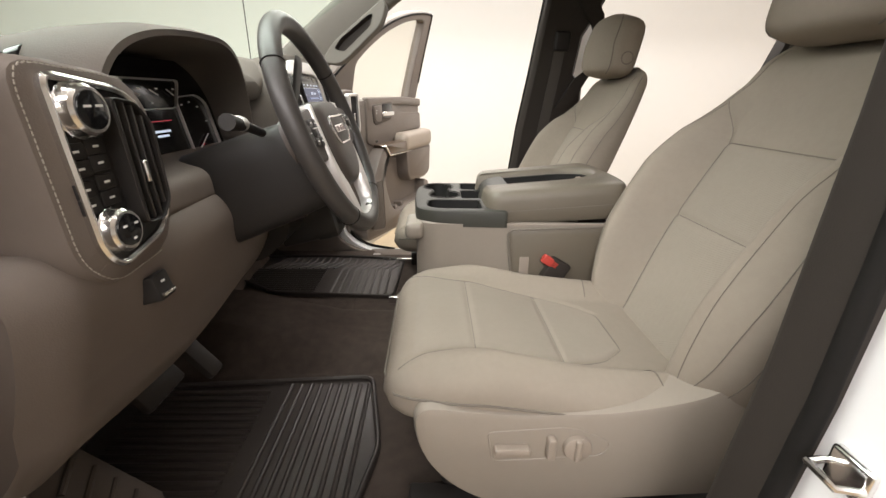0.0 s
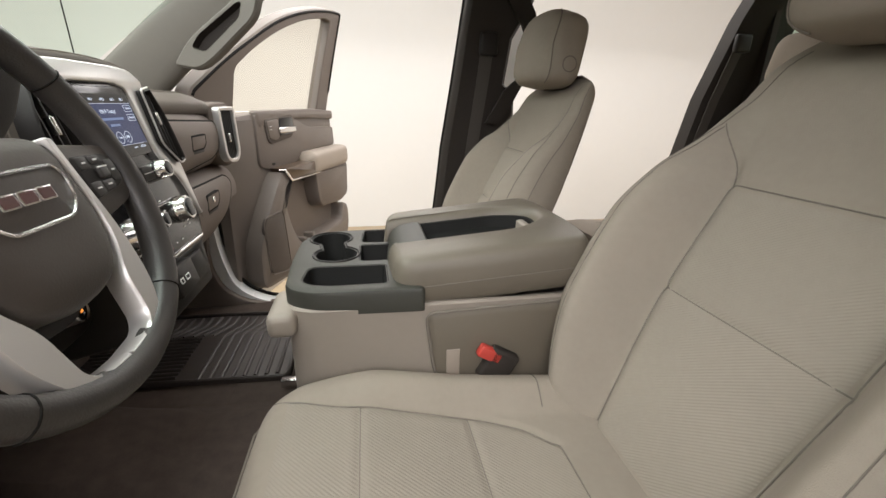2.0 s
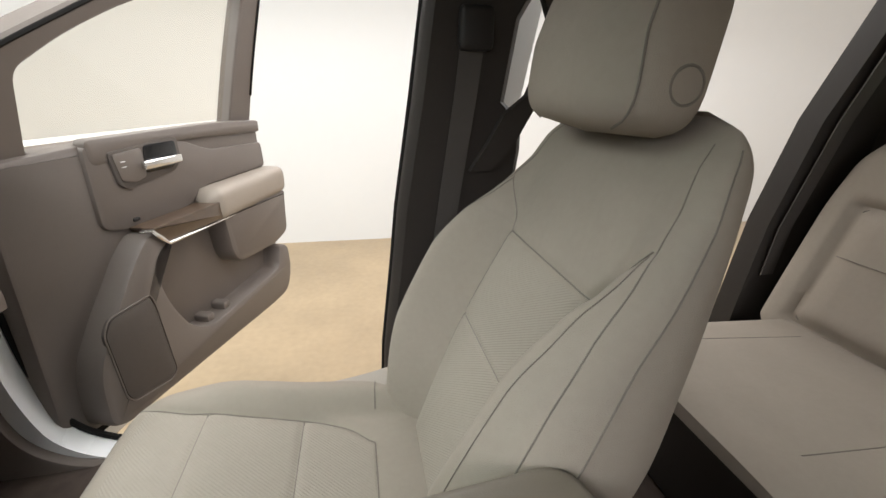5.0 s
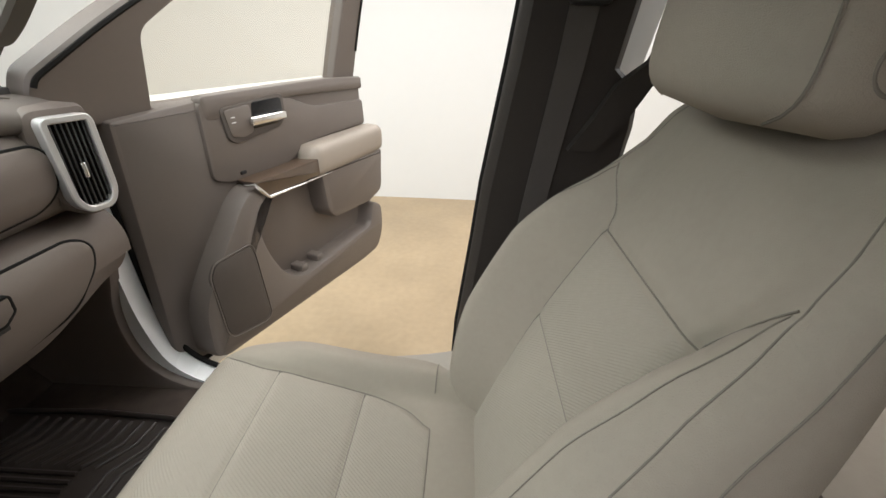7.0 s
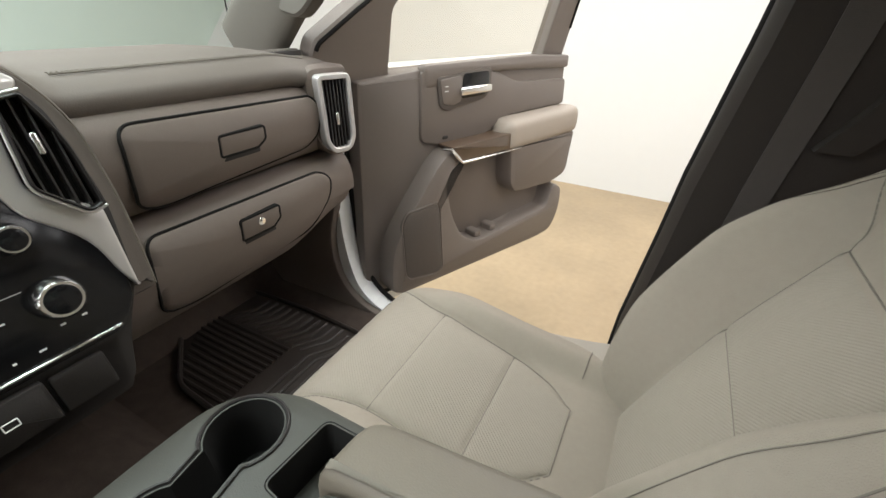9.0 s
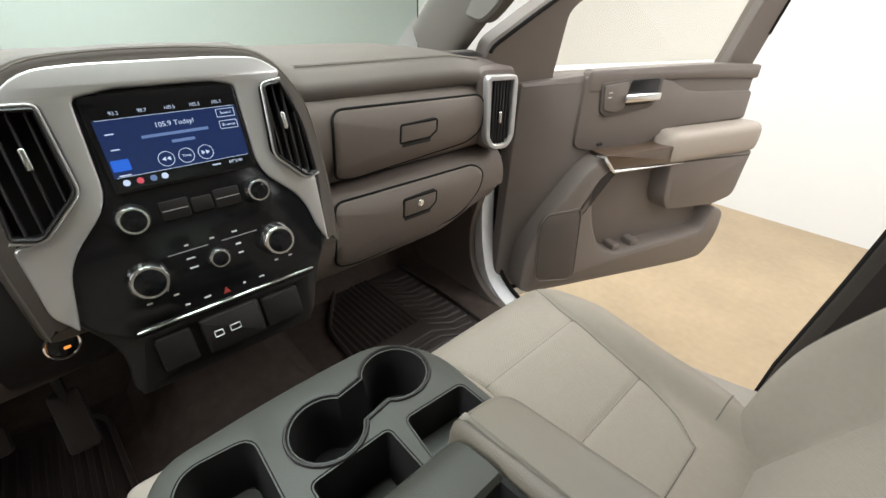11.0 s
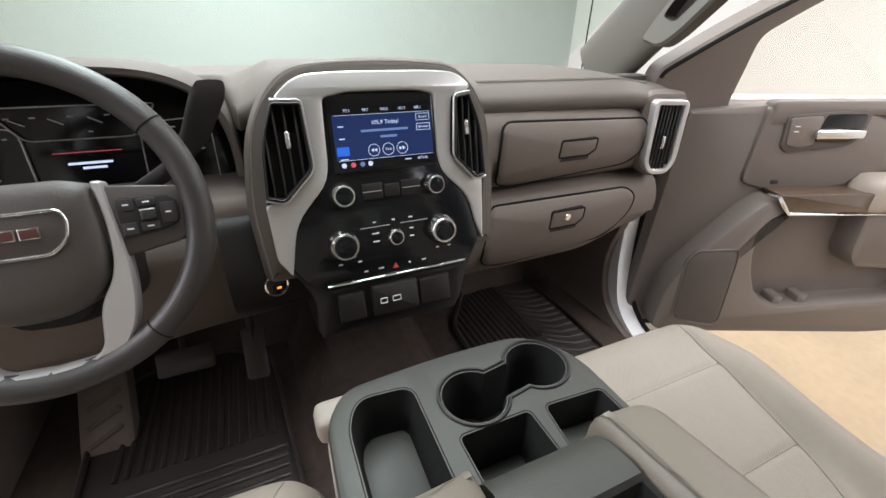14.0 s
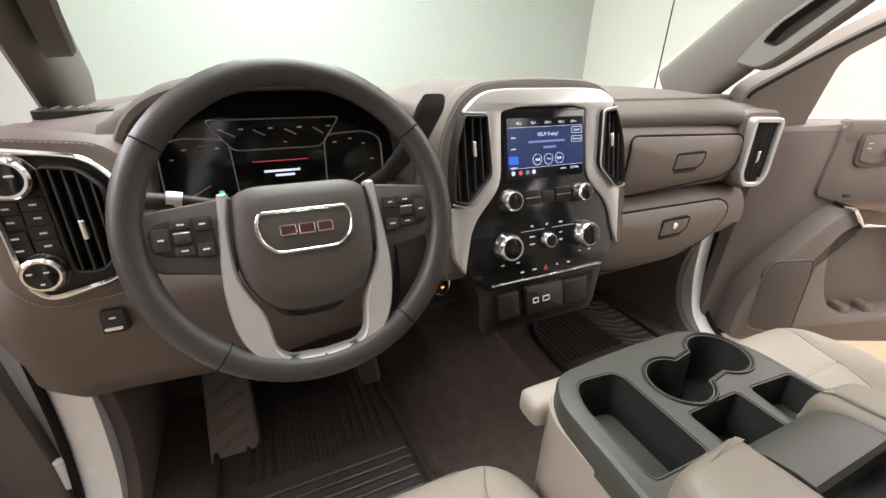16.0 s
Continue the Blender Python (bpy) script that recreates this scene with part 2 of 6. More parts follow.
def box(bm, x0, y0, z0, x1, y1, z1, r=0.006, seg=3):
    got = bmesh.ops.create_cube(bm, size=1)["verts"]
    bmesh.ops.scale(bm, vec=(abs(x1 - x0), abs(y1 - y0), abs(z1 - z0)), verts=got)
    bmesh.ops.translate(bm, vec=((x0 + x1) / 2, (y0 + y1) / 2, (z0 + z1) / 2), verts=got)
    if r:
        edges = list({e for v in got for e in v.link_edges})
        bmesh.ops.bevel(bm, geom=edges, offset=r, segments=seg, affect="EDGES", profile=0.5)
    return bm


def moved(bm, m):
    bmesh.ops.transform(bm, matrix=m, verts=bm.verts)
    return bm


def B():
    return bmesh.new()


def knob(parent, m, x, y, r, h, name="knob", face=None, rim=None):
    """A turned knob: a knurled bright ring with a dark face."""
    bm = B()
    prof = [(r * 1.06, 0), (r * 1.06, h * 0.25), (r, h * 0.35), (r * 0.97, h * 0.85), (r * 0.86, h)]
    loops(bm, [flat([(x + q[0] * (1 + (0.018 if i % 2 and 0 < k < 4 else 0)) * math.cos(2 * math.pi * i / 48), y + q[0] * (1 + (0.018 if i % 2 and 0 < k < 4 else 0)) * math.sin(2 * math.pi * i / 48)) for i in range(48)], q[1], m) for k, q in enumerate(prof)])
    ob = part(name, bm, rim or M_CHROME, parent, "ribbed bright metal knob with a dark face")
    bm = B()
    prism(bm, circle(x, y, r * 0.74), m, h - 0.001, h + 0.0015, 0.001)
    part("face", bm, face or M_GLOSS, ob)
    return ob


def stitch(parent, path, material=None, step=0.0065, size=0.0042):
    """A run of small raised stitches along a path, in one mesh."""
    path = [Vector(p) for p in path]
    bm = B()
    left = 0.0
    for p, q in zip(path, path[1:]):
        d = q - p
        run = d.length
        u = d.normalized()
        while left < run:
            c0 = p + u * left
            tube(bm, [c0, c0 + u * size], 0.0008, n=5)
            left += step
        left -= run
    return part("stitching", bm, material or M_THREAD, parent, "light thread stitching")


def bars(parent, m, spots, z, material, name="marking", h=0.0025):
    """Small printed bars: (x, y, width) each."""
    for x, y, w in spots:
        bm = B()
        prism(bm, rect(x - w / 2, y - h / 2, x + w / 2, y + h / 2), m, z, z + 0.0005, 0)
        part(name, bm, material, parent)


def vent(name, m, outline, slats, parent_base, label, slider, frame_mat, w=0.008, depth=0.015, lip=0.005):
    """An air vent: a bright frame, a black recess, slats and a slider tab."""
    ob = thing(name, parent_base, label, "air vent", "dashboard air vents")
    bm = B()
    ring(bm, outline, w, m, -0.03, lip, 0.002)
    part("frame", bm, frame_mat, ob)
    inner = inset(outline, w - 0.001)
    bm = B()
    loops(bm, [flat(inner, 0.001, m), flat(inset(outline, w + 0.001), -depth, m)], cap0=False)
    part("duct", bm, M_SEAL, ob)
    xs, ys = [p[0] for p in inner], [p[1] for p in inner]
    for i in range(slats):
        t = (i + 0.7) / (slats + 0.4)
        x = min(xs) + (max(xs) - min(xs)) * t
        cut = []
        k = len(inner)
        for j in range(k):
            a, b = inner[j], inner[(j + 1) % k]
            if (a[0] - x) * (b[0] - x) < 0:
                cut.append(a[1] + (b[1] - a[1]) * (x - a[0]) / (b[0] - a[0]))
        if len(cut) < 2:
            continue
        bm = B()
        box(bm, x - 0.0014, min(cut) + 0.001, -depth, x + 0.0014, max(cut) - 0.001, 0.0005, 0.0006, 1)
        part("slat", moved(bm, m), M_SLAT, ob)
    bm = B()
    box(bm, slider[0] - 0.004, slider[1] - 0.014, -0.006, slider[0] + 0.004, slider[1] + 0.014, 0.006, 0.003)
    part("slider", moved(bm, m), M_CHROME, ob, "bright slider tab")
    return ob

# ---- the booth ----
FLOOR = 0.66
bm = B()
box(bm, -7, -7, -0.2, 9, 7, 0, 0)
structure("ground", bm, M_CONC, "tan sealed concrete floor of the photo booth", "floor")
bm = B()
box(bm, -9, 0, 0, 9, 0.15, 4.2, 0)
structure("wall_east", moved(bm, pose(0, 4.29, 0, 0, 0, -1.6)), M_WALL, "plain white painted booth wall", "wall")
bm = B()
box(bm, -5.35, -7, 0, -5.2, 7, 4.2, 0)
structure("wall_front", bm, M_WALLF, "plain painted wall ahead of the car, its dimmer light put into the colour", "wall")
bm = B()
box(bm, -7, -6.15, 0, 9, -6, 4.2, 0)
structure("wall_west", bm, M_WALL, "plain white painted booth wall", "wall")
bm = B()
box(bm, 8, -7, 0, 8.15, 7, 4.2, 0)
structure("wall_rear", bm, M_WALL, "plain white painted booth wall", "wall")
bm = B()
box(bm, -7, -7, 4.2, 9, 7, 4.4, 0)
structure("ceiling", bm, M_WALL, "white booth ceiling", "ceiling")

# ---- the cab shell ----


def side_plate(bm, pts, y0, y1, b=0.006):
    """A plate with an outline in (x, z) from y0 to y1; the edge at y1 is rounded."""
    rows = [[Vector((p[0], y0, p[1])) for p in pts]]
    s = 1 if y1 > y0 else -1
    if b:
        rows.append([Vector((p[0], y1 - s * b, p[1])) for p in pts])
        rows.append([Vector((p[0], y1 - s * b * 0.3, p[1])) for p in inset(pts, b * 0.3)])
        rows.append([Vector((p[0], y1, p[1])) for p in inset(pts, b)])
    else:
        rows.append([Vector((p[0], y1, p[1])) for p in pts])
    return loops(bm, rows)


bm = B()
box(bm, -1.1, -0.862, FLOOR - 0.06, -0.31, 0.862, FLOOR, 0.01)
box(bm, -0.32, -0.80, FLOOR - 0.061, 1.75, 0.80, FLOOR - 0.001, 0.01)
structure("floor", bm, M_CARPET, "dark brown cut-pile carpet on the cab floor", "carpet")
# the tunnel hump and the toe board
bm = B()
rows = []
for x in np.linspace(-0.95, 0.75, 12):
    h = 0.05 + 0.10 * smooth((-0.25 - x) / 0.5)
    rows.append([Vector((x, y, FLOOR - 0.01 + h * (1 - smooth((abs(y + 0.01) - 0.10) / 0.13)))) for y in np.linspace(-0.27, 0.25, 15)] + [Vector((x, 0.25, FLOOR - 0.03)), Vector((x, -0.27, FLOOR - 0.03))])
loops(bm, rows)
structure("floor_tunnel", bm, M_CARPET, "dark carpet over the centre tunnel", "carpet")
bm = B()
loops(bm, [[Vector(q) for q in ((-0.80, y, FLOOR - 0.02), (-0.98, y, FLOOR + 0.22), (-0.98, y, 1.25), (-1.05, y, 1.25), (-1.05, y, FLOOR - 0.03))] for y in (-0.84, 0.84)])
structure("toe_board", bm, M_CARPET, "dark carpeted toe board under the dashboard", "carpet")
# sills, hinge pillars, door openings on both sides
FLANGES = {}
for side, nm in ((-1, "west"), (1, "east")):
    bm = B()
    box(bm, -0.62, side * 0.765, 0.54, 1.75, side * 0.90, 0.655, 0.012)
    structure("sill_" + nm, bm, M_DASH, "dark brown plastic sill trim along the door opening", "sill")
    bm = B()
    box(bm, -0.62, side * 0.895, 0.42, 1.75, side * 0.975, 0.635, 0.02)
    structure("rocker_" + nm, bm, M_PAINT, "white painted rocker panel", "rocker panel")
    # white body flange at the front edge of the opening
    out = [(-0.66, 1.45), (-0.52, 1.45), (-0.515, 1.10), (-0.505, 0.88), (-0.465, 0.73), (-0.37, 0.66), (-0.20, 0.632), (-0.20, 0.56), (-0.66, 0.56)]
    inn = rpoly([(p[0], p[1]) for p in out], [0, 0.02, 0.1, 0.1, 0.06, 0.06, 0.02, 0, 0], 4)
    bm = B()
    side_plate(bm, inn, side * 0.868, side * 0.93, 0.004)
    FLANGES[side] = structure("body_flange_" + nm, bm, M_PAINT, "white painted body flange round the door opening", "body panel")
    bm = B()
    box(bm, -0.66, side * 0.928, 0.52, -0.552, side * 0.985, 1.42, 0.012)
    structure("door_jamb_" + nm, bm, M_PAINT, "white painted hinge face of the door opening", "body panel")
    path = [Vector((p[0], side * 0.932, p[1])) for p in inn[2:-6]]
    bm = B()
    tube(bm, [p + Vector((0.006, 0, 0.004)) for p in path], 0.008, n=8)
    structure("door_seal_" + nm, bm, M_SEAL, "black rubber seal round the door opening", "seal")
    # kick panel trim inside
    bm = B()
    side_plate(bm, rpoly([(-1.0, 1.30), (-0.47, 1.30), (-0.50, 1.05), (-0.538, 0.93), (-0.535, 0.82), (-0.505, 0.735), (-0.43, 0.675), (-0.30, 0.648), (-0.30, 0.60), (-1.0, 0.60)], [0, 0, 0.1, 0.06, 0.05, 0.05, 0.05, 0.02, 0, 0]), side * 0.872, side * 0.842, 0.012)
    structure("kick_panel_" + nm, bm, M_DASH, "brown plastic kick panel ahead of the door opening", "trim panel")
    # front pillar
    base, top = Vector((-0.72, side * 0.80, 1.47)), Vector((0.02, side * 0.66, 2.00))
    bm = B()
    rows = []
    for t in np.linspace(0, 1, 8):
        c = base.lerp(top, t) + Vector((0, side * 0.015 * math.sin(math.pi * t), 0.03 * math.sin(math.pi * t)))
        w = 0.095 - 0.025 * t
        d = (top - base).normalized()
        up = d.cross(Vector((0, -side, 0))).normalized()
        up = up if up.z > 0 else -up
        nrm = Vector((0, -side, 0.25)).normalized()
        rows.append([c + up * w * spow(math.cos(a), 0.6) + nrm * 0.03 * spow(math.sin(a), 0.7) for a in np.linspace(0, 2 * math.pi, 20, endpoint=False)])
    loops(bm, rows)
    structure("front_pillar_" + nm, bm, M_APIL, "grey-brown trimmed windscreen pillar", "pillar")
    # middle pillar
    bm = B()
    rows = []
    for z, x0, x1, yy in ((0.60, 0.36, 0.62, 0.83), (0.90, 0.375, 0.63, 0.835), (1.15, 0.405, 0.67, 0.83), (1.30, 0.42, 0.69, 0.82), (1.44, 0.44, 0.70, 0.805), (1.505, 0.449, 0.695, 0.796), (1.545, 0.455, 0.65, 0.79), (1.70, 0.472, 0.665, 0.767), (1.80, 0.485, 0.72, 0.75), (1.98, 0.50, 0.80, 0.70)):
        rows.append([Vector((x, side * y, z)) for x, y in ((x0, yy + 0.09), (x0, yy + 0.02), (x0 + 0.015, yy), (x1 - 0.015, yy), (x1, yy + 0.02), (x1, yy + 0.09))])
    loops(bm, rows)
    structure("middle_pillar_" + nm, bm, M_TRIM, "dark trimmed pillar between the doors", "pillar")
    bm = B()
    loops(bm, [[Vector((x, side * y, z)) for x, y in ((x0 + 0.02, yy + 0.19), (x0 + 0.02, yy + 0.085), (x0 + 0.05, yy + 0.085), (x0 + 0.30, yy + 0.19))] for z, x0, yy in ((0.60, 0.36, 0.83), (0.90, 0.375, 0.835), (1.15, 0.405, 0.83), (1.55, 0.455, 0.79), (1.80, 0.485, 0.75), (1.98, 0.50, 0.70))])
    structure("pillar_flange_" + nm, bm, M_PAINT, "white painted edge of the door pillar", "body panel")
    bm = B()
    tube(bm, [Vector((x0 + 0.004, side * (yy + 0.085), z)) for z, x0, yy in ((0.62, 0.36, 0.83), (0.90, 0.375, 0.835), (1.15, 0.405, 0.83), (1.30, 0.42, 0.82), (1.55, 0.455, 0.79), (1.80, 0.485, 0.75), (1.97, 0.50, 0.70))], 0.011, n=10)
    structure("pillar_seal_" + nm, bm, M_SEAL, "black rubber door seal along the pillar", "seal")
    # rear corner pillar
    bm = B()
    rows = []
    for z, x0, yy in ((0.60, 1.46, 0.84), (0.95, 1.49, 0.84), (1.20, 1.52, 0.84), (1.50, 1.56, 0.81), (1.80, 1.62, 0.75), (1.98, 1.67, 0.70)):
        rows.append([Vector((x, side * y, z)) for x, y in ((x0, yy + 0.09), (x0, yy + 0.02), (x0 + 0.05, yy), (1.86, yy), (1.86, yy + 0.09))])
    loops(bm, rows)
    structure("rear_pillar_" + nm, bm, M_TRIM, "dark trimmed rear cab pillar", "pillar")
    bm = B()
    loops(bm, [[Vector((x, side * y, z)) for x, y in ((-0.02, 0.62), (-0.02, 0.76), (1.62, 0.76), (1.62, 0.62))] for z in (1.93, 2.04)])
    structure("roof_rail_" + nm, bm, M_TRIM, "dark trimmed roof rail", "roof rail")
bm = B()
box(bm, -0.05, -0.72, 1.98, 1.92, 0.72, 2.06, 0.02)
structure("headliner", bm, M_CEIL, "grey woven headliner", "ceiling")
# rear wall with its window
bm = B()
rw = axes((1.74, 0, 0), (0, 1, 0), (0, 0, 1))
outer, inner = rpoly(rect(-0.86, 0.6, 0.86, 2.0), 0.02), rpoly(rect(-0.74, 1.50, 0.74, 1.90), 0.05)
loops(bm, [flat(outer, 0, rw), flat(outer, 0.06, rw), flat(inner, 0.06, rw), flat(inner, 0, rw), flat(outer, 0, rw)], cap0=False, cap1=False)
structure("wall_cab_rear", bm, M_TRIM, "dark trimmed rear wall of the cab with a window", "wall")
bm = B()
prism(bm, inner, rw, 0.025, 0.03, 0)
g = structure("window_rear", bm, M_GLASS, "tinted rear cab window", "window")
g.visible_shadow = False
# windscreen
bm = B()
rows = []
for t in np.linspace(0, 1, 8):
    x, z, hw = -1.12 + 1.10 * t, 1.44 + 0.56 * t + 0.05 * math.sin(math.pi * t), 0.82 - 0.16 * t
    rows.append([Vector((x + 0.16 * (y / hw) ** 2 * (1 - 0.5 * t), y, z)) for y in np.linspace(-hw, hw, 13)])
loops(bm, rows, close=False, cap0=False, cap1=False)
bmesh.ops.solidify(bm, geom=bm.faces[:], thickness=0.005)
g = structure("windscreen", bm, M_GLASS, "greenish laminated windscreen", "windscreen")
g.visible_shadow = False
# bonnet and cowl seen through the windscreen
bm = B()
rows = []
for x, z in ((-0.98, 1.36), (-1.10, 1.395), (-1.3, 1.425), (-1.9, 1.39), (-2.3, 1.32), (-2.4, 1.15)):
    rows.append([Vector((x + 0.15 * (y / 0.9) ** 2, y, z - 0.05 * (y / 0.9) ** 2)) for y in np.linspace(-0.92, 0.92, 15)] + [Vector((x, 0.92, 0.9)), Vector((x, -0.92, 0.9))])
loops(bm, rows)
structure("bonnet", bm, M_PAINT, "white painted bonnet beyond the windscreen", "bonnet")

# ---- front seats ----
REC = math.tan(radians(25))


def skin_ring(p, r, front=120, rear=32):
    """Rounded cross-section as (across, height) pairs, close-set over its padded face."""
    side = [math.cos(a) ** p for a in np.linspace(0, 1.0, 18)]
    us = side + list(np.linspace(side[-1], -side[-1], front - 34))[1:-1] + [-u for u in side[::-1]]
    ring_ = [(u, max(0.0, 1 - abs(u) ** (2 / p)) ** (r / 2)) for u in us]
    back = [0.45 * v + 0.55 * math.sin(v * math.pi / 2) for v in np.linspace(-1, 1, rear)[1:-1]]
    return ring_ + [(u, -max(0.0, 1 - abs(u) ** 2.2) ** 0.5) for u in back]


def front_seat(y0, dx, dz, out, label):
    root = thing("front_seat", (0.22 + dx, y0, FLOOR), label, "car seat", "front seats")

    def at(x, y, z):
        return Vector((x + dx, y0 + y, z + dz))

    def c_w(x):
        return spl(x, [-0.105, -0.085, -0.04, 0.05, 0.3, 0.52], [0.175, 0.215, 0.243, 0.258, 0.262, 0.24])

    def c_top(x):
        return spl(x, [-0.105, -0.095, -0.07, -0.02, 0.06, 0.15, 0.25, 0.40, 0.52], [0.945, 0.973, 0.995, 1.008, 1.006, 0.985, 0.962, 0.945, 0.94])

    def c_edge(x):
        return spl(x, [-0.08, -0.03, 0.05, 0.23, 0.32, 0.375], [0.196, 0.170, 0.150, 0.142, 0.118, 0.075])

    def c_lift(x, y):
        a = abs(y)
        b = 0.046 * smooth((a - 0.138) / 0.065) * spl(x, [-0.1, 0.0, 0.15, 0.5], [0.15, 0.35, 0.9, 1.0])
        crease = 0.006 * math.exp(-((a - c_edge(x)) / 0.007) ** 2) * smooth((x + 0.09) / 0.05) * (1 - smooth((x - 0.36) / 0.03))
        for xl in (0.065, 0.238):
            if a < c_edge(x):
                crease += 0.0035 * math.exp(-((x - xl) / 0.006) ** 2)
        return b - crease

    bm, rows = B(), []
    for x in np.concatenate([np.linspace(-0.105, -0.03, 12), np.linspace(-0.02, 0.52, 62)]):
        w, top, bot = c_w(x), c_top(x), spl(x, [-0.105, -0.09, -0.05, 0.1, 0.52], [0.915, 0.885, 0.87, 0.88, 0.88])
        r = []
        for u, q in skin_ring(0.45, 0.5):
            y = w * u
            z = (top + bot) / 2 + q * (top - bot) / 2
            if q > 0:
                z += c_lift(x, y) * q ** 2
            r.append(at(x, y, z))
        rows.append(r)
    loops(bm, rows)
    part("cushion", bm, M_FABRIC, root, angle=60)

    def c_pt(x, y, up=0.0):
        q = (1 - min(1, abs(y) / c_w(x)) ** (2 / 0.45)) ** 0.25
        bot = spl(x, [-0.105, -0.09, -0.05, 0.1, 0.52], [0.915, 0.885, 0.87, 0.88, 0.88])
        return at(x, y, (c_top(x) + bot) / 2 + q * (c_top(x) - bot) / 2 + c_lift(x, y) * q ** 2 + up)

    def seam(pts, r=0.0011, m=M_SEAM):
        b2 = B()
        tube(b2, pts, r, n=6)
        part("seam", b2, m, root)

    for s in (-1, 1):
        seam([c_pt(x, s * c_edge(x), 0.0005) for x in np.linspace(-0.075, 0.375, 50)])
        seam([c_pt(0.375 + 0.01 * t, s * (0.075 + 0.16 * t), 0.001) for t in np.linspace(0.5, 1, 10)])
    seam([c_pt(0.376, y, 0.0005) for y in np.linspace(-0.074, 0.074, 12)])
    for xl in (0.065, 0.238):
        seam([c_pt(xl, y, 0.0008) for y in np.linspace(-c_edge(xl), c_edge(xl), 25)])
    # welt along the nose and the sides of the cushion
    def side_pt(x, s):
        w, top = c_w(x), c_top(x)
        return at(x, s * (w + 0.0005), 0.955 + 0.5 * (top - 0.985))
    seam([side_pt(x, -1) for x in np.linspace(0.46, -0.08, 30)] + [at(-0.103, y, 0.957 + 0.002) for y in np.linspace(-0.16, 0.16, 12)] + [side_pt(x, 1) for x in np.linspace(-0.08, 0.46, 30)], 0.002)

    # backrest
    o, d, nrm = Vector((0.455, 0, 0.93)), Vector((math.sin(radians(25)), 0, math.cos(radians(25)))), Vector((-math.cos(radians(25)), 0, math.sin(radians(25))))

    def b_w(s):
        return spl(s, [-0.04, 0.0, 0.10, 0.22, 0.34, 0.45, 0.54, 0.62, 0.67, 0.70, 0.715], [0.21, 0.24, 0.288, 0.306, 0.300, 0.276, 0.250, 0.224, 0.204, 0.176, 0.13])

    def b_t(s):
        return spl(s, [-0.04, 0.05, 0.3, 0.5, 0.66, 0.70, 0.715], [0.08, 0.09, 0.08, 0.08, 0.075, 0.06, 0.03])

    def b_lift(s, y):
        a = abs(y)
        edge = spl(s, [0, 0.1, 0.27, 0.46, 0.55], [0.118, 0.126, 0.140, 0.146, 0.205])
        b = 0.106 * smooth((a - min(edge, 0.150) + 0.004) / 0.078) * spl(s, [-0.04, 0.05, 0.2, 0.35, 0.44, 0.52, 0.60], [0.5, 0.75, 1.0, 1.0, 0.82, 0.42, 0.12])
        crease = 0.009 * math.exp(-((a - edge) / 0.009) ** 2) * (1 - smooth((s - 0.52) / 0.05))
        for sl in (0.275, 0.46):
            if a < edge + 0.01:
                crease += 0.0035 * math.exp(-((s - sl) / 0.006) ** 2)
        round_top = -0.028 * smooth((s - 0.64) / 0.08)
        return b - crease + round_top + 0.012 * math.sin(min(1, max(0, s / 0.5)) * math.pi)

    def b_pt(s, y, up=0.0):
        q = (1 - min(1, abs(y) / b_w(s)) ** 4) ** 0.275
        return at(*(o + d * s + nrm * ((q - 1) / 2 * b_t(s) + b_lift(s, y) * q ** 0.9 + up) + Vector((0, y, 0))))

    bm, rows = B(), []
    for s in np.concatenate([np.linspace(-0.04, 0.66, 120), np.linspace(0.665, 0.715, 12)]):
        w, t = b_w(s), b_t(s)
        r = []
        for u, q in skin_ring(0.5, 0.55):
            y = w * u
            n = (q - 1) / 2 * t
            if q > 0:
                n += b_lift(s, y) * q ** 0.9
            r.append(at(*(o + d * s + nrm * n + Vector((0, y, 0)))))
        rows.append(r)
    loops(bm, rows)
    part("backrest", bm, M_FABRIC, root, angle=60)

    # woven inserts lie in the middle of cushion and back
    def patch(name, fn, us, vs):
        b2 = B()
        grid = [[b2.verts.new(fn(u, v)) for v in vs] for u in us]
        for i in range(len(us) - 1):
            for j in range(len(vs) - 1):
                b2.faces.new((grid[i][j], grid[i + 1][j], grid[i + 1][j + 1], grid[i][j + 1]))
        part(name, b2, M_INSERT, root, "woven ribbed cloth insert", angle=60)

    patch("cushion_insert", lambda x, v: c_pt(x, (c_edge(x) - 0.005) * v, 0.0012), np.linspace(-0.05, 0.372, 90), np.linspace(-1, 1, 31))

    def edge(s):
        return spl(s, [0, 0.1, 0.27, 0.46, 0.55], [0.118, 0.126, 0.140, 0.146, 0.205])
    for sg in (-1, 1):
        seam([b_pt(s, sg * edge(s), 0.0012) for s in np.linspace(0.01, 0.55, 60)])
        # stitched ridge of the bolster
        seam([b_pt(s, sg * spl(s, [0, 0.2, 0.4, 0.545], [0.208, 0.224, 0.226, 0.204]), 0.0004) for s in np.linspace(0.0, 0.545, 50)], 0.0008)
        # side piping with a double row
        for k, q in ((0.0, 0.74), (1.0, 0.44)):
            pts = []
            for s in np.linspace(0.0, 0.68, 48):
                w, t = b_w(s), b_t(s)
                qq = min(0.97, q + (1 - k) * 0.10 * smooth((s - 0.40) / 0.22))
                y = w * (1 - qq ** (2 / 0.55)) ** 0.25
                n = (qq - 1) / 2 * t + b_lift(s, y) * qq ** 0.9
                pts.append(at(*(o + d * s + nrm * n + Vector((0, sg * (y + 0.0006), 0)))))
            seam(pts, 0.0010)
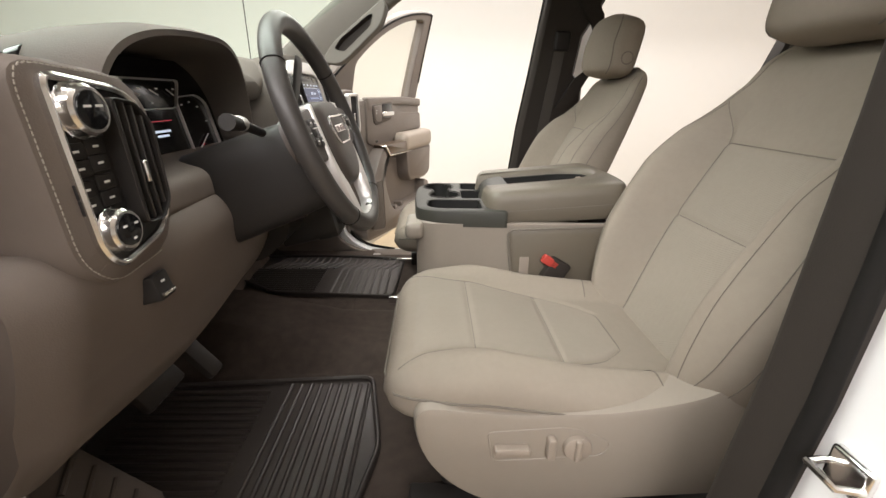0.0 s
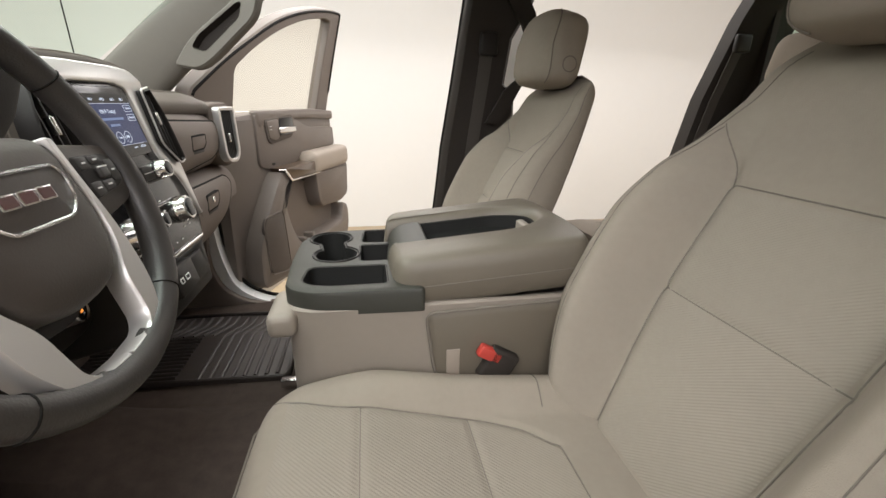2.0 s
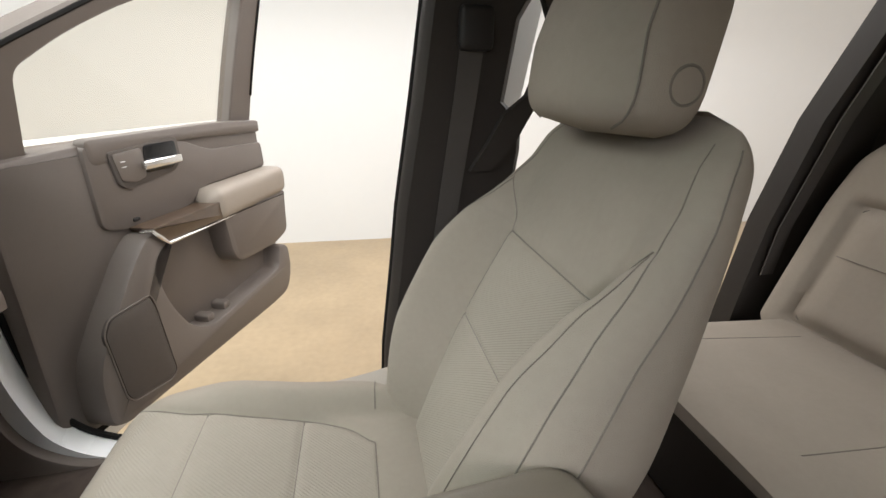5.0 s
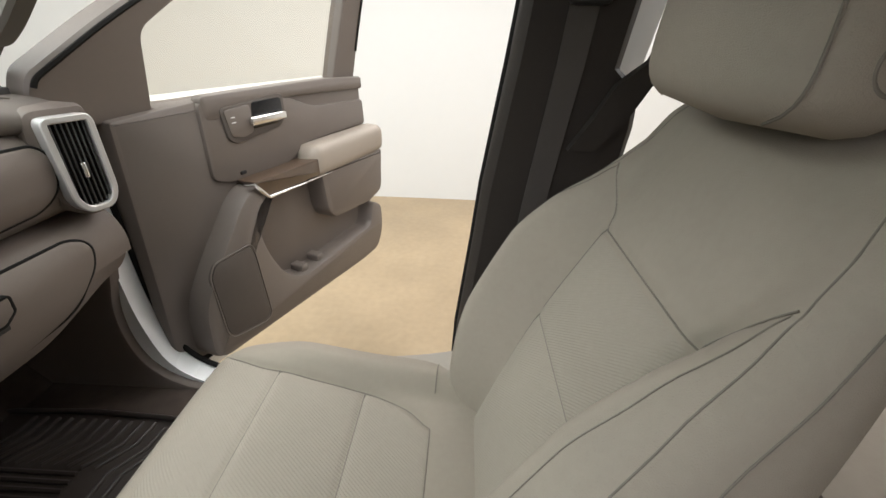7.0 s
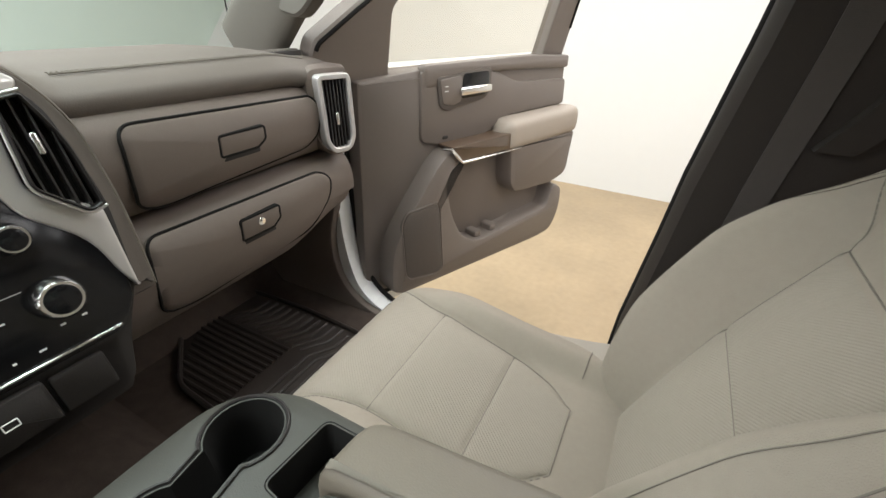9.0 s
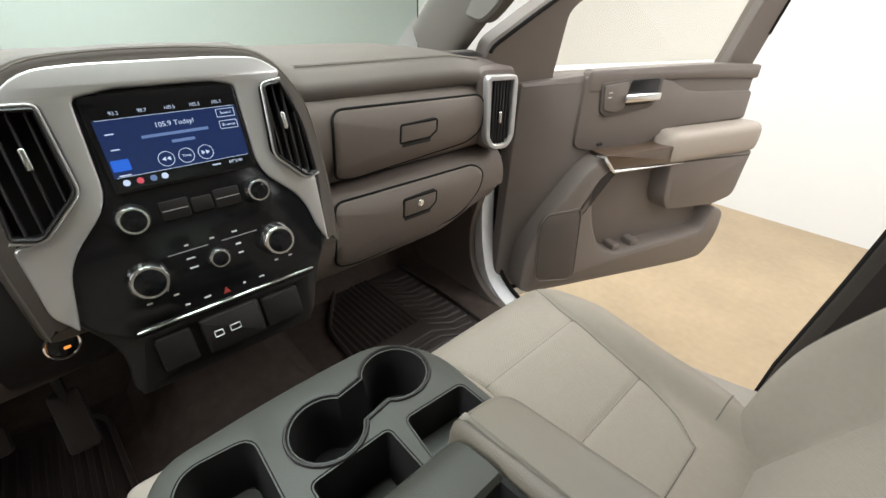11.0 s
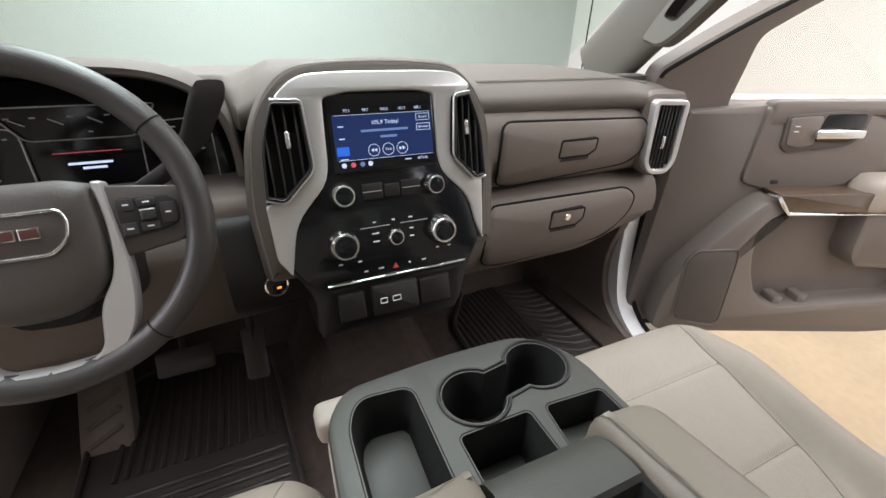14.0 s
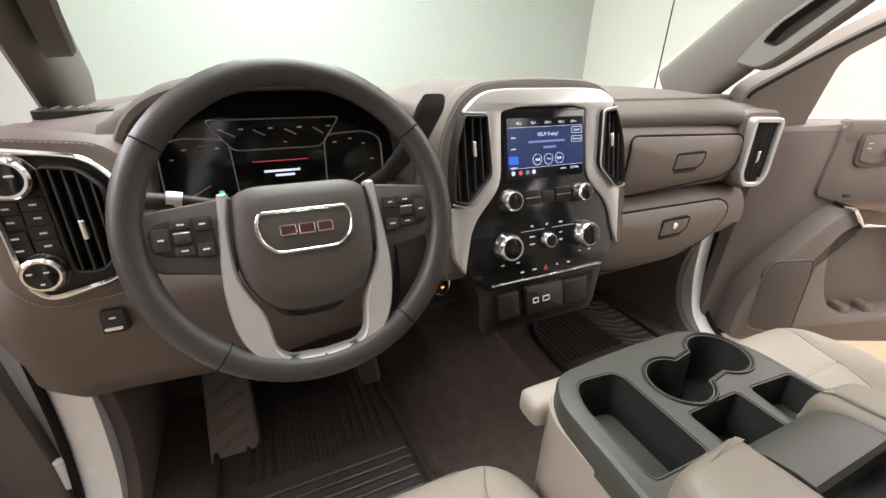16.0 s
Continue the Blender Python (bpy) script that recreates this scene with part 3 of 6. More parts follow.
    patch("back_insert", lambda s, v: b_pt(s, (edge(s) - 0.006) * v, 0.0012), np.linspace(0.02, 0.452, 90), np.linspace(-1, 1, 31))
    for sl, bow in ((0.275, 0.0), (0.46, 0.0)):
        seam([b_pt(sl + bow * (1 - (y / edge(sl)) ** 2), y, 0.0012) for y in np.linspace(-edge(sl), edge(sl), 25)])
    # head restraint
    hc, lean = Vector((0.716, 0, 1.642)), 12
    hm = pose(0, 0, 0, 0, lean, 0)
    bm, rows = B(), []
    for k in np.linspace(-1, 1, 26):
        e = max(0.0, 1 - abs(k) ** 5.5) ** 0.34
        r = []
        for a in np.linspace(0, 2 * math.pi, 48, endpoint=False):
            x, y = 0.068 * e * spow(math.cos(a), 0.55), (0.146 - 0.012 * k) * e * spow(math.sin(a), 0.5)
            x += 0.012 * (y / 0.12) ** 2 * (1 if x < 0 else 0) - 0.012 * (1 - abs(k)) * (1 if x < 0 else 0)
            v = hm @ Vector((x, y, k * 0.106)) + hc
            r.append(at(*v))
        rows.append(r)
    loops(bm, rows)
    head = part("headrest", bm, M_FABRIC, root, angle=60)
    for sg in (-1, 1):
        b2 = B()
        pts = []
        for k in np.linspace(-0.93, 0.93, 24):
            e = max(0.0, 1 - abs(k) ** 5.5) ** 0.34
            a = math.pi / 2 + 0.55
            x, y = 0.068 * e * spow(math.cos(a), 0.55), (0.146 - 0.012 * k) * e * spow(math.sin(a), 0.5)
            x += 0.012 * (y / 0.12) ** 2 - 0.012 * (1 - abs(k))
            pts.append(at(*(hm @ Vector((x - 0.0006, sg * (y + 0.001), k * 0.106)) + hc)))
        tube(b2, pts, 0.0016, n=6)
        part("seam", b2, M_SEAM, head)
    inner_side = -out
    bm = B()
    bx = axes(at(*(hm @ Vector((0.012, inner_side * 0.145, -0.042)) + hc)), (1 if inner_side < 0 else -1, 0, 0.2 if inner_side < 0 else -0.2), (-0.2, 0, 1))
    prism(bm, circle(0, 0, 0.021), bx, -0.006, 0.005, 0.003)
    but = part("button", bm, M_FABRIC, head, "round push button")
    bm = B()
    ring(bm, circle(0, 0, 0.0215), 0.003, bx, 0.003, 0.0062, 0.001)
    part("rim", bm, M_SEAM, but)
    for sg in (-1, 1):
        bm = B()
        tube(bm, [at(0.765, sg * 0.07, 1.54), at(0.745, sg * 0.07, 1.62)], 0.006, n=10)
        part("post", bm, M_CHROME, root, "chrome headrest post")
    # plastic base shields on both sides and a dark frame under the cushion
    shield = rpoly([(-0.055, 0.975), (0.10, 0.952), (0.30, 0.955), (0.44, 0.985), (0.52, 1.045), (0.56, 1.03), (0.555, 0.90), (0.545, 0.77), (0.10, 0.745), (0.02, 0.79), (-0.035, 0.86)], [0.06, 0.1, 0.1, 0.05, 0.03, 0.02, 0.05, 0.03, 0.06, 0.06, 0.06])
    for sg in (-1, 1):
        if sg != out:
            poly = rpoly([(0.0, 0.93), (0.50, 0.95), (0.50, 0.76), (0.05, 0.76)], 0.03)
        else:
            poly = shield
        bm = B()
        side_plate(bm, [(p[0] + dx, p[1] + dz) for p in poly], y0 + sg * 0.20, y0 + sg * (0.268 if sg == out else 0.245), 0.014)
        sh = part("side_shield", bm, M_SHIELD, root, "beige plastic side shield")
        if sg == out:
            m = axes((dx, y0 + sg * 0.268, dz), (1, 0, 0), (0, 0, 1)) if sg < 0 else axes((dx, y0 + sg * 0.268, dz), (-1, 0, 0), (0, 0, 1))
            f = 1 if sg < 0 else -1
            bm = B()
            ring(bm, [Vector((f * p[0], p[1])) for p in rpoly([(0.075, 0.92), (0.22, 0.93), (0.29, 0.895), (0.275, 0.865), (0.085, 0.855)], [0.012, 0.03, 0.02, 0.02, 0.015])], 0.003, m, -0.006, 0.001, 0.001)
            part("switch_bezel", bm, M_SHIELD, root)
            bm = B()
            prism(bm, [Vector((f * p[0], p[1])) for p in rpoly(rect(0.088, 0.877, 0.148, 0.893), 0.006)], m, -0.004, 0.014, 0.004)
            part("cushion_switch", bm, M_PAD, root, "beige seat adjuster switch")
            bm = B()
            prism(bm, [Vector((f * p[0], p[1])) for p in rpoly(rect(0.176, 0.868, 0.191, 0.912), 0.006)], m, -0.004, 0.014, 0.004)
            part("recline_switch", bm, M_PAD, root, "beige seat recliner switch")
            bm = B()
            prism(bm, circle(f * 0.228, 0.888, 0.024), m, -0.004, 0.010, 0.004)
            dial = part("lumbar_dial", bm, M_PAD, root, "round beige lumbar dial")
            bm = B()
            prism(bm, [Vector((f * p[0], p[1])) for p in rpoly(rect(0.222, 0.866, 0.234, 0.910), 0.005)], m, 0.008, 0.016, 0.004)
            part("ridge", bm, M_PAD, dial)
    bm = B()
    box(bm, 0.0 + dx, y0 - 0.20, FLOOR + 0.06, 0.50 + dx, y0 + 0.20, 0.90 + dz, 0.02)
    part("seat_frame", bm, M_DARK, root, "black steel seat frame")
    for sg in (-1, 1):
        bm = B()
        box(bm, -0.06 + dx, y0 + sg * 0.21 - 0.025, FLOOR, 0.55 + dx, y0 + sg * 0.21 + 0.025, FLOOR + 0.065, 0.006)
        tr = part("track", bm, M_DARK, root, "black seat slide track")
        bm = B()
        box(bm, -0.13 + dx, y0 + sg * 0.21 - 0.012, FLOOR + 0.004, 0.0 + dx, y0 + sg * 0.21 + 0.012, FLOOR + 0.03, 0.003)
        part("rail", bm, M_CHROME, tr, "bright steel slide rail")
    return root


front_seat(-0.456, 0.015, 0.01, -1, "beige cloth driver's bucket seat with dark seams and power switches")
front_seat(0.457, -0.045, -0.02, 1, "beige cloth passenger's bucket seat with dark seams")

# ---- centre console seat, folded down ----


def plate_with_holes(bm, outline, holes, m, z, thick, lip=0.004):
    """A flat top with wells: holes is a list of (outline, depth, inset of the well's floor)."""
    top = inset(outline, lip)
    polys = [[Vector((p[0], p[1], 0)) for p in top]] + [[Vector((p[0], p[1], 0)) for p in h[0]] for h in holes]
    flatlist = [v for p in polys for v in p]
    vs = [bm.verts.new(m @ Vector((v.x, v.y, z))) for v in flatlist]
    for tri in tess(polys):
        try:
            bm.faces.new([vs[i] for i in tri])
        except ValueError:
            pass
    loops(bm, [flat(outline, z - thick, m), flat(outline, z - lip, m), flat(inset(outline, lip * 0.3), z - lip * 0.3, m), flat(top, z, m)], cap0=False, cap1=False)
    return bm


def well(hole, depth, taper, m, z, lip=0.003):
    bm = B()
    loops(bm, [flat(inset(hole, -lip), z + 0.0008, m), flat(inset(hole, 0.0), z - 0.001, m), flat(inset(hole, 0.0015), z - lip - 0.002, m), flat(inset(hole, taper), z - depth + 0.006, m), flat(inset(hole, taper + 0.005), z - depth, m)], cap0=False)
    return bm


CM = axes((0, 0, 0), (1, 0, 0), (0, 1, 0))
console = thing("centre_console", (0.2, -0.01, FLOOR), "beige folded centre seat with a grey tray and cup holders", "console")
bm = B()
outl = rpoly([(-0.045, -0.175), (0.0, -0.198), (0.535, -0.205), (0.535, 0.185), (0.0, 0.180), (-0.045, 0.13)], [0.03, 0.04, 0.03, 0.03, 0.05, 0.05])
ring(bm, outl, 0.014, CM, 0.90, 1.132, 0.004)
part("body", bm, M_SHIELD, console, "beige plastic console body")
bm = B()
side_plate(bm, rpoly([(0.20, 1.115), (0.52, 1.125), (0.53, 0.90), (0.24, 0.955), (0.215, 0.99)], [0.02, 0.02, 0.02, 0.03, 0.03]), -0.17, -0.212, 0.01)
part("side_panel", bm, M_LID, console, "beige vinyl side pad")
bm = B()
tube(bm, [Vector((p[0], -0.2085, p[1])) for p in rpoly([(0.20, 1.115), (0.52, 1.125), (0.53, 0.90), (0.24, 0.955), (0.215, 0.99)], [0.02, 0.02, 0.02, 0.03, 0.03])], 0.003, closed=True, n=6)
part("seam", bm, M_SEAM, console)
bm = B()
box(bm, -0.074, -0.206, 1.085, -0.024, -0.09, 1.130, 0.014)
part("front_cap", bm, M_SHIELD, console, "beige plastic front corner cap")
bm = B()
box(bm, 0.0, -0.15, FLOOR, 0.50, 0.13, 0.90, 0.02)
part("pedestal", bm, M_DARK, console, "black console pedestal")
# grey tray with wells
tray_out = rpoly([(-0.045, -0.165), (0.0, -0.195), (0.20, -0.205), (0.20, 0.178), (0.02, 0.178), (-0.05, 0.125), (-0.055, -0.02)], [0.04, 0.05, 0.01, 0.01, 0.05, 0.06, 0.08], 7)


def cup_shape():
    c1, c2, r = Vector((0.036, -0.006)), Vector((0.018, 0.106)), 0.0435
    ax = (c2 - c1).normalized()
    nx = Vector((-ax.y, ax.x))
    pts = []
    for c, a0, s in ((c1, 0, -1), (c2, 0, 1)):
        base = math.atan2(ax.y * s, ax.x * s)
        for k in np.linspace(-2.55, 2.55, 22):
            pts.append(c + Vector((math.cos(base + k), math.sin(base + k))) * r)
    return pts


cups = cup_shape()
tray_l = rpoly([(-0.018, -0.150), (-0.012, -0.078), (0.135, -0.082), (0.135, -0.172), (0.02, -0.170)], [0.02, 0.02, 0.008, 0.01, 0.03])
slot_m = rpoly(rect(0.086, -0.052, 0.165, 0.047), 0.008)
slot_r = rpoly([(0.088, 0.072), (0.165, 0.062), (0.165, 0.160), (0.094, 0.160)], 0.009)
bm = B()
plate_with_holes(bm, tray_out, [(cups, 0, 0), (tray_l, 0, 0), (slot_m, 0, 0), (slot_r, 0, 0)], CM, 1.165, 0.045, 0.008)
tray = part("tray", bm, M_TRAY, console, "grey moulded plastic tray")
for nm, h, dep, tp in (("cup_holder", cups, 0.085, 0.006), ("well", tray_l, 0.065, 0.008), ("well", slot_m, 0.07, 0.006), ("well", slot_r, 0.05, 0.005)):
    wl = part(nm, well(h, dep, tp, CM, 1.165), M_TRAYIN, tray, "black lined recess")
    if nm == "well":
        c_ = sum(h, Vector((0, 0))) / len(h)
        bm = B()
        prism(bm, [c_ + (p - c_) * 0.78 for p in h], CM, 1.165 - dep, 1.165 - dep + 0.003, 0.001)
        part("liner", bm, M_TRAY, wl, "grey rubber liner")
bm = B()
tube(bm, [Vector((p.x, p.y, 1.166)) for p in inset(cups, -0.005)], 0.0022, closed=True, n=6)
part("cup_rim", bm, M_DARK, tray)
# armrest lid with its recess
notch = [(0.140, -0.066), (0.405, -0.066), (0.478, -0.020), (0.478, 0.046), (0.405, 0.088), (0.140, 0.088)]
lid_out = rpoly([(0.148, -0.192), (0.52, -0.205), (0.535, -0.10), (0.535, 0.09), (0.52, 0.182), (0.148, 0.176)] + notch[::-1], [0.045, 0.05, 0.05, 0.05, 0.05, 0.04, 0.012, 0.03, 0.03, 0.03, 0.03, 0.012], 7)
LIFT = Matrix.Identity(4)
LIFT[2][0], LIFT[2][3] = 0.085, -0.085 * 0.28
bm = B()
loops(bm, [flat(inset(lid_out, i), z, CM) for z, i in ((1.128, 0.010), (1.142, 0.002), (1.165, 0.0), (1.192, 0.0015), (1.207, 0.005), (1.216, 0.011), (1.220, 0.019))], cap0=False, cap1=False)
for z, i in ((1.128, 0.010), (1.220, 0.019)):
    top = inset(lid_out, i)
    vs = [bm.verts.new(Vector((p[0], p[1], z))) for p in top]
    for tri in tess([[Vector((p[0], p[1], 0)) for p in top]]):
        bm.faces.new([vs[i_] for i_ in tri])
lid = part("armrest", moved(bm, LIFT), M_LID, console, "beige padded vinyl armrest lid", angle=50)
bm = B()
rec = rpoly([(0.20, -0.064), (0.405, -0.064), (0.476, -0.020), (0.476, 0.046), (0.405, 0.086), (0.20, 0.086)], [0.005, 0.03, 0.03, 0.03, 0.03, 0.005], 6)
loops(bm, [flat(inset(rec, -0.001), 1.204, CM), flat(inset(rec, 0.004), 1.203, CM), flat(inset(rec, 0.010), 1.178, CM), flat(inset(rec, 0.016), 1.174, CM)], cap0=False)
part("recess", moved(bm, LIFT), M_TRAYIN, lid, "black rubber lined recess")
bm, rows = B(), []
for y in np.linspace(-0.063, 0.085, 9):
    rows.append([Vector((x, y, z)) for x, z in ((0.142, 1.13), (0.146, 1.165), (0.152, 1.186), (0.162, 1.199), (0.178, 1.207), (0.205, 1.2105), (0.222, 1.209), (0.227, 1.203), (0.228, 1.17), (0.228, 1.13))])
loops(bm, rows)
part("latch", moved(bm, LIFT), M_TRAY, lid, "grey plastic lid latch")
bm = B()
box(bm, 0.448, -0.014, 1.176, 0.466, 0.040, 1.200, 0.005)
part("recess_tab", moved(bm, LIFT), M_SHIELD, lid, "pale plastic tab")
bm = B()
tube(bm, [Vector((p[0], p[1], 1.168)) for p in inset(lid_out, -0.0003)], 0.0010, closed=True, n=6)
part("seam", moved(bm, LIFT), M_SEAM, lid)
# belt buckle
buckle = thing("belt_buckle", (0.33, -0.21, 0.94), "dark seat belt buckle with a red release button", "buckle")
bm = B()
box(bm, -0.03, -0.013, -0.035, 0.03, 0.013, 0.035, 0.007)
part("housing", moved(bm, pose(0.335, -0.218, 1.00, 0, 30, 0)), M_TRIM, buckle)
bm = B()
box(bm, -0.024, -0.009, -0.012, 0.024, 0.009, 0.012, 0.004)
part("button", moved(bm, pose(0.318, -0.222, 1.03, 0, 30, 0)), M_RED, buckle, "red release button")
bm = B()
box(bm, -0.013, -0.003, -0.04, 0.013, 0.003, 0.04, 0.002)
part("stalk", moved(bm, pose(0.25, -0.21, 1.0, 0, 0, 0)), M_PAD, buckle, "beige webbing stalk")

# ---- rear bench ----


def rear_part(ya, yb, x_front, label, back=None):
    root = thing("bench_seat", (1.2, (ya + yb) / 2, FLOOR), label, "bench seat", "rear bench")
    yc, w = (ya + yb) / 2, (yb - ya) / 2
    bm, rows = B(), []
    for x in np.linspace(x_front, 1.52, 24):
        e = 1 - max(0, 1 - (x - x_front) / 0.09) ** 2.5
        r = []
        for a in np.linspace(0, 2 * math.pi, 40, endpoint=False):
            y, q = (w - 0.004) * (0.93 + 0.07 * e) * spow(math.cos(a), 0.3), spow(math.sin(a), 0.7)
            zt, zb = 1.035 - 0.10 * (x - 0.9), 0.972
            r.append(Vector((x, yc + y, (zt + zb) / 2 + q * (zt - zb) / 2 * (0.35 + 0.65 * e) + (0.008 * math.cos(y / w * 1.4) if q > 0 else 0))))
        rows.append(r)
    loops(bm, rows)
    part("cushion", bm, M_FABRIC, root, angle=60)
    for k_ in (-0.62, 0.62):
        bm = B()
        tube(bm, [Vector((x, yc + k_ * w, 1.035 - 0.10 * (x - 0.9) + 0.008 * math.cos(k_ * 1.4) - 0.0006)) for x in np.linspace(x_front + 0.10, 1.42, 14)], 0.0012, n=6)
        part("seam", bm, M_SEAM, root)
    if back:
        yc, w = (ya + back) / 2, (back - ya) / 2
    o, d, nrm = Vector((1.46, 0, 0.97)), Vector((math.sin(radians(18)), 0, math.cos(radians(18)))), Vector((-math.cos(radians(18)), 0, math.sin(radians(18))))
    bm, rows = B(), []

    def width(s):
        return w * spl(s, [-0.03, 0.0, 0.3, 0.44, 0.53, 0.56], [0.90, 0.98, 0.99, 0.95, 0.83, 0.70])

    def lift(s, y):
        k = max(abs(y) / (w * 0.68), abs(s - 0.19) / 0.165)
        return -0.022 * math.exp(-((k - 1) / 0.075) ** 2) - 0.035 * smooth((s - 0.46) / 0.1) + 0.012 * smooth((1 - k) / 0.3)
    for s in np.linspace(-0.03, 0.56, 48):
        r = []
        for a in np.linspace(0, 2 * math.pi, 64, endpoint=False):
            y, q = width(s) * spow(math.cos(a), 0.35), spow(math.sin(a), 0.5)
            n = (q - 1) / 2 * 0.11 + (lift(s, y) * q if q > 0 else 0)
            r.append(o + d * s + nrm * n + Vector((0, yc + y, 0)))
        rows.append(r)
    loops(bm, rows)
    part("backrest", bm, M_FABRIC, root, angle=60)

    def pt(s, y, up=0.001):
        return o + d * s + nrm * (lift(s, y) + up) + Vector((0, yc + y, 0))
    bm = B()
    tube(bm, [pt(0.19 + p.y, p.x) for p in rpoly(rect(-w * 0.68, -0.165, w * 0.68, 0.165), 0.04, 8)], 0.0016, closed=True, n=6)
    part("seam", bm, M_SEAM, root)
    bm = B()
    tube(bm, [pt(0.22, y) for y in np.linspace(-w * 0.67, w * 0.67, 12)], 0.0014, n=6)
    part("seam", bm, M_SEAM, root)
    bm, rows = B(), []
    for k in np.linspace(-1, 1, 18):
        e = max(0.0, 1 - abs(k) ** 5) ** 0.34
        rows.append([Vector((1.645 + 0.045 * e * spow(math.cos(a), 0.6) + 0.012 * k, yc + 0.125 * e * (1 - 0.06 * k) * spow(math.sin(a), 0.45), 1.635 + 0.095 * k)) for a in np.linspace(0, 2 * math.pi, 40, endpoint=False)])
    loops(bm, rows)
    part("headrest", bm, M_FABRIC, root, angle=60)
    for sg in (-1, 1):
        bm = B()
        tube(bm, [Vector((1.64, yc + sg * 0.06, 1.44)), Vector((1.65, yc + sg * 0.06, 1.58))], 0.006)
        part("post", bm, M_CHROME, root, "chrome headrest post")
    bm = B()
    box(bm, -0.016, -0.022, -0.03, 0.010, 0.022, 0.03, 0.004)
    part("release_strap", moved(bm, pose(1.598, yc + 0.02, 1.45, 0, 30, 0)), M_DARK, root, "black release strap")
    bm = B()
    box(bm, x_front + 0.10, ya + 0.03, FLOOR, 1.5, yb - 0.03, 0.97, 0.02)
    part("base", bm, M_TRIM, root, "dark seat base")
    return root


rear_part(0.17, 0.71, 0.90, "beige cloth rear bench seat with a stitched back panel", 0.785)
rear_part(-0.20, 0.16, 0.90, "beige cloth middle rear seat")
rear_part(-0.76, -0.21, 0.90, "beige cloth rear bench seat behind the driver")

# ---- front doors, standing open ----


def front_door(name, side, label):
    S = Matrix.Diagonal((1, side, 1, 1))
    hx, hy = (-0.44, 0.94) if side > 0 else (-0.47, 0.985)
    DM = S @ axes((hx, hy, 0), (0.309, 0.951, 0), (0, 0, 1))
    door = thing(name, (-0.30, side * 1.40, 0.52), label, "car door", "front doors")


    def dplate(name, pts, r, z0, z1, material, b=0.004, label="", parent=None, n=5):
        bm = B()
        prism(bm, rpoly(pts, r, n), DM, z0, z1, b)
        return part(name, bm, material, parent or door, label)


    dplate("outer_skin", [(-0.02, 0.60), (0.10, 0.535), (1.10, 0.515), (1.31, 0.492), (1.20, 0.90), (1.13, 1.20), (1.11, 1.425), (0.02, 1.43), (-0.05, 1.2)], [0.08, 0.05, 0.03, 0.03, 0.1, 0.1, 0.02, 0.02, 0.1], -0.17, -0.075, M_PAINT, 0.01, "white painted door skin")
    panel = dplate("inner_panel", [(-0.04, 0.72), (0.02, 0.66), (0.9, 0.588), (1.06, 0.585), (1.125, 0.68), (1.13, 0.95), (1.10, 1.20), (1.09, 1.415), (0.80, 1.432), (0.30, 1.428), (-0.01, 1.405)], [0.06, 0.05, 0.05, 0.06, 0.1, 0.1, 0.1, 0.02, 0.2, 0.2, 0.01], -0.08, -0.005, M_DOOR, 0.012, "brown moulded door panel")
    dplate("bottom_seal", [(0.02, 0.655), (0.95, 0.575), (0.95, 0.56), (0.0, 0.635)], 0.005, -0.09, -0.02, M_SEAL, 0.003, "black rubber door seal")
    dplate("top_rail", [(0.23, 1.436), (0.235, 1.36), (0.60, 1.395), (1.09, 1.375), (1.09, 1.425), (0.8, 1.44)], [0.02, 0.03, 0.1, 0.01, 0.01, 0.1], -0.02, 0.012, M_DOOR, 0.012)
    dplate("upper_panel", [(0.225, 1.42), (0.22, 1.19), (0.30, 1.17), (0.56, 1.165), (0.66, 1.22), (1.10, 1.22), (1.09, 1.33), (0.72, 1.345), (0.60, 1.395), (0.4, 1.425)], [0.02, 0.03, 0.02, 0.06, 0.05, 0.02, 0.02, 0.1, 0.1, 0.05], -0.02, 0.008, M_DOOR, 0.008)
    bez = dplate("handle_bezel", [(0.285, 1.395), (0.30, 1.30), (0.33, 1.285), (0.53, 1.305), (0.56, 1.34), (0.56, 1.405), (0.54, 1.412)], [0.015, 0.02, 0.01, 0.02, 0.02, 0.01, 0.01], 0.004, 0.016, M_GRILLE, 0.004, "dark brown handle surround")
    dplate("handle_plate", [(0.295, 1.388), (0.31, 1.31), (0.36, 1.30), (0.40, 1.31), (0.40, 1.395)], 0.012, 0.014, 0.020, M_DOOR, 0.003, parent=bez)
    dplate("handle_cup", [(0.41, 1.40), (0.40, 1.318), (0.52, 1.318), (0.545, 1.345), (0.545, 1.40)], 0.015, 0.0145, 0.018, M_GLOSS, 0.002, parent=bez)
    bm = B()
    box(bm, 0.385, 1.330, 0.018, 0.548, 1.357, 0.034, 0.006)
    part("handle_lever", moved(bm, DM), M_CHROME, bez, "chrome inside door handle")
    bars(bez, DM, [(0.325, 1.365, 0.016), (0.325, 1.35, 0.016)], 0.0202, M_MARK)
    # armrest pad and the box under it
    bm, rows = B(), []
    for u in np.linspace(0.60, 1.135, 22):
        e = max(0.02, 1 - max(0, (0.64 - u) / 0.045) ** 3) * max(0.3, 1 - max(0, (u - 1.10) / 0.05) ** 2)
        c, wd = Vector((u, 1.165)), 0.048 + 0.01 * e
        rows.append([DM @ Vector((u, 1.158 + 0.062 * e * spow(math.sin(a), 0.55), 0.03 + 0.060 * e * spow(math.cos(a), 0.6))) for a in np.linspace(0, 2 * math.pi, 32, endpoint=False)])
    loops(bm, rows)
    part("armrest", bm, M_PAD, door, "beige padded vinyl armrest", angle=60)
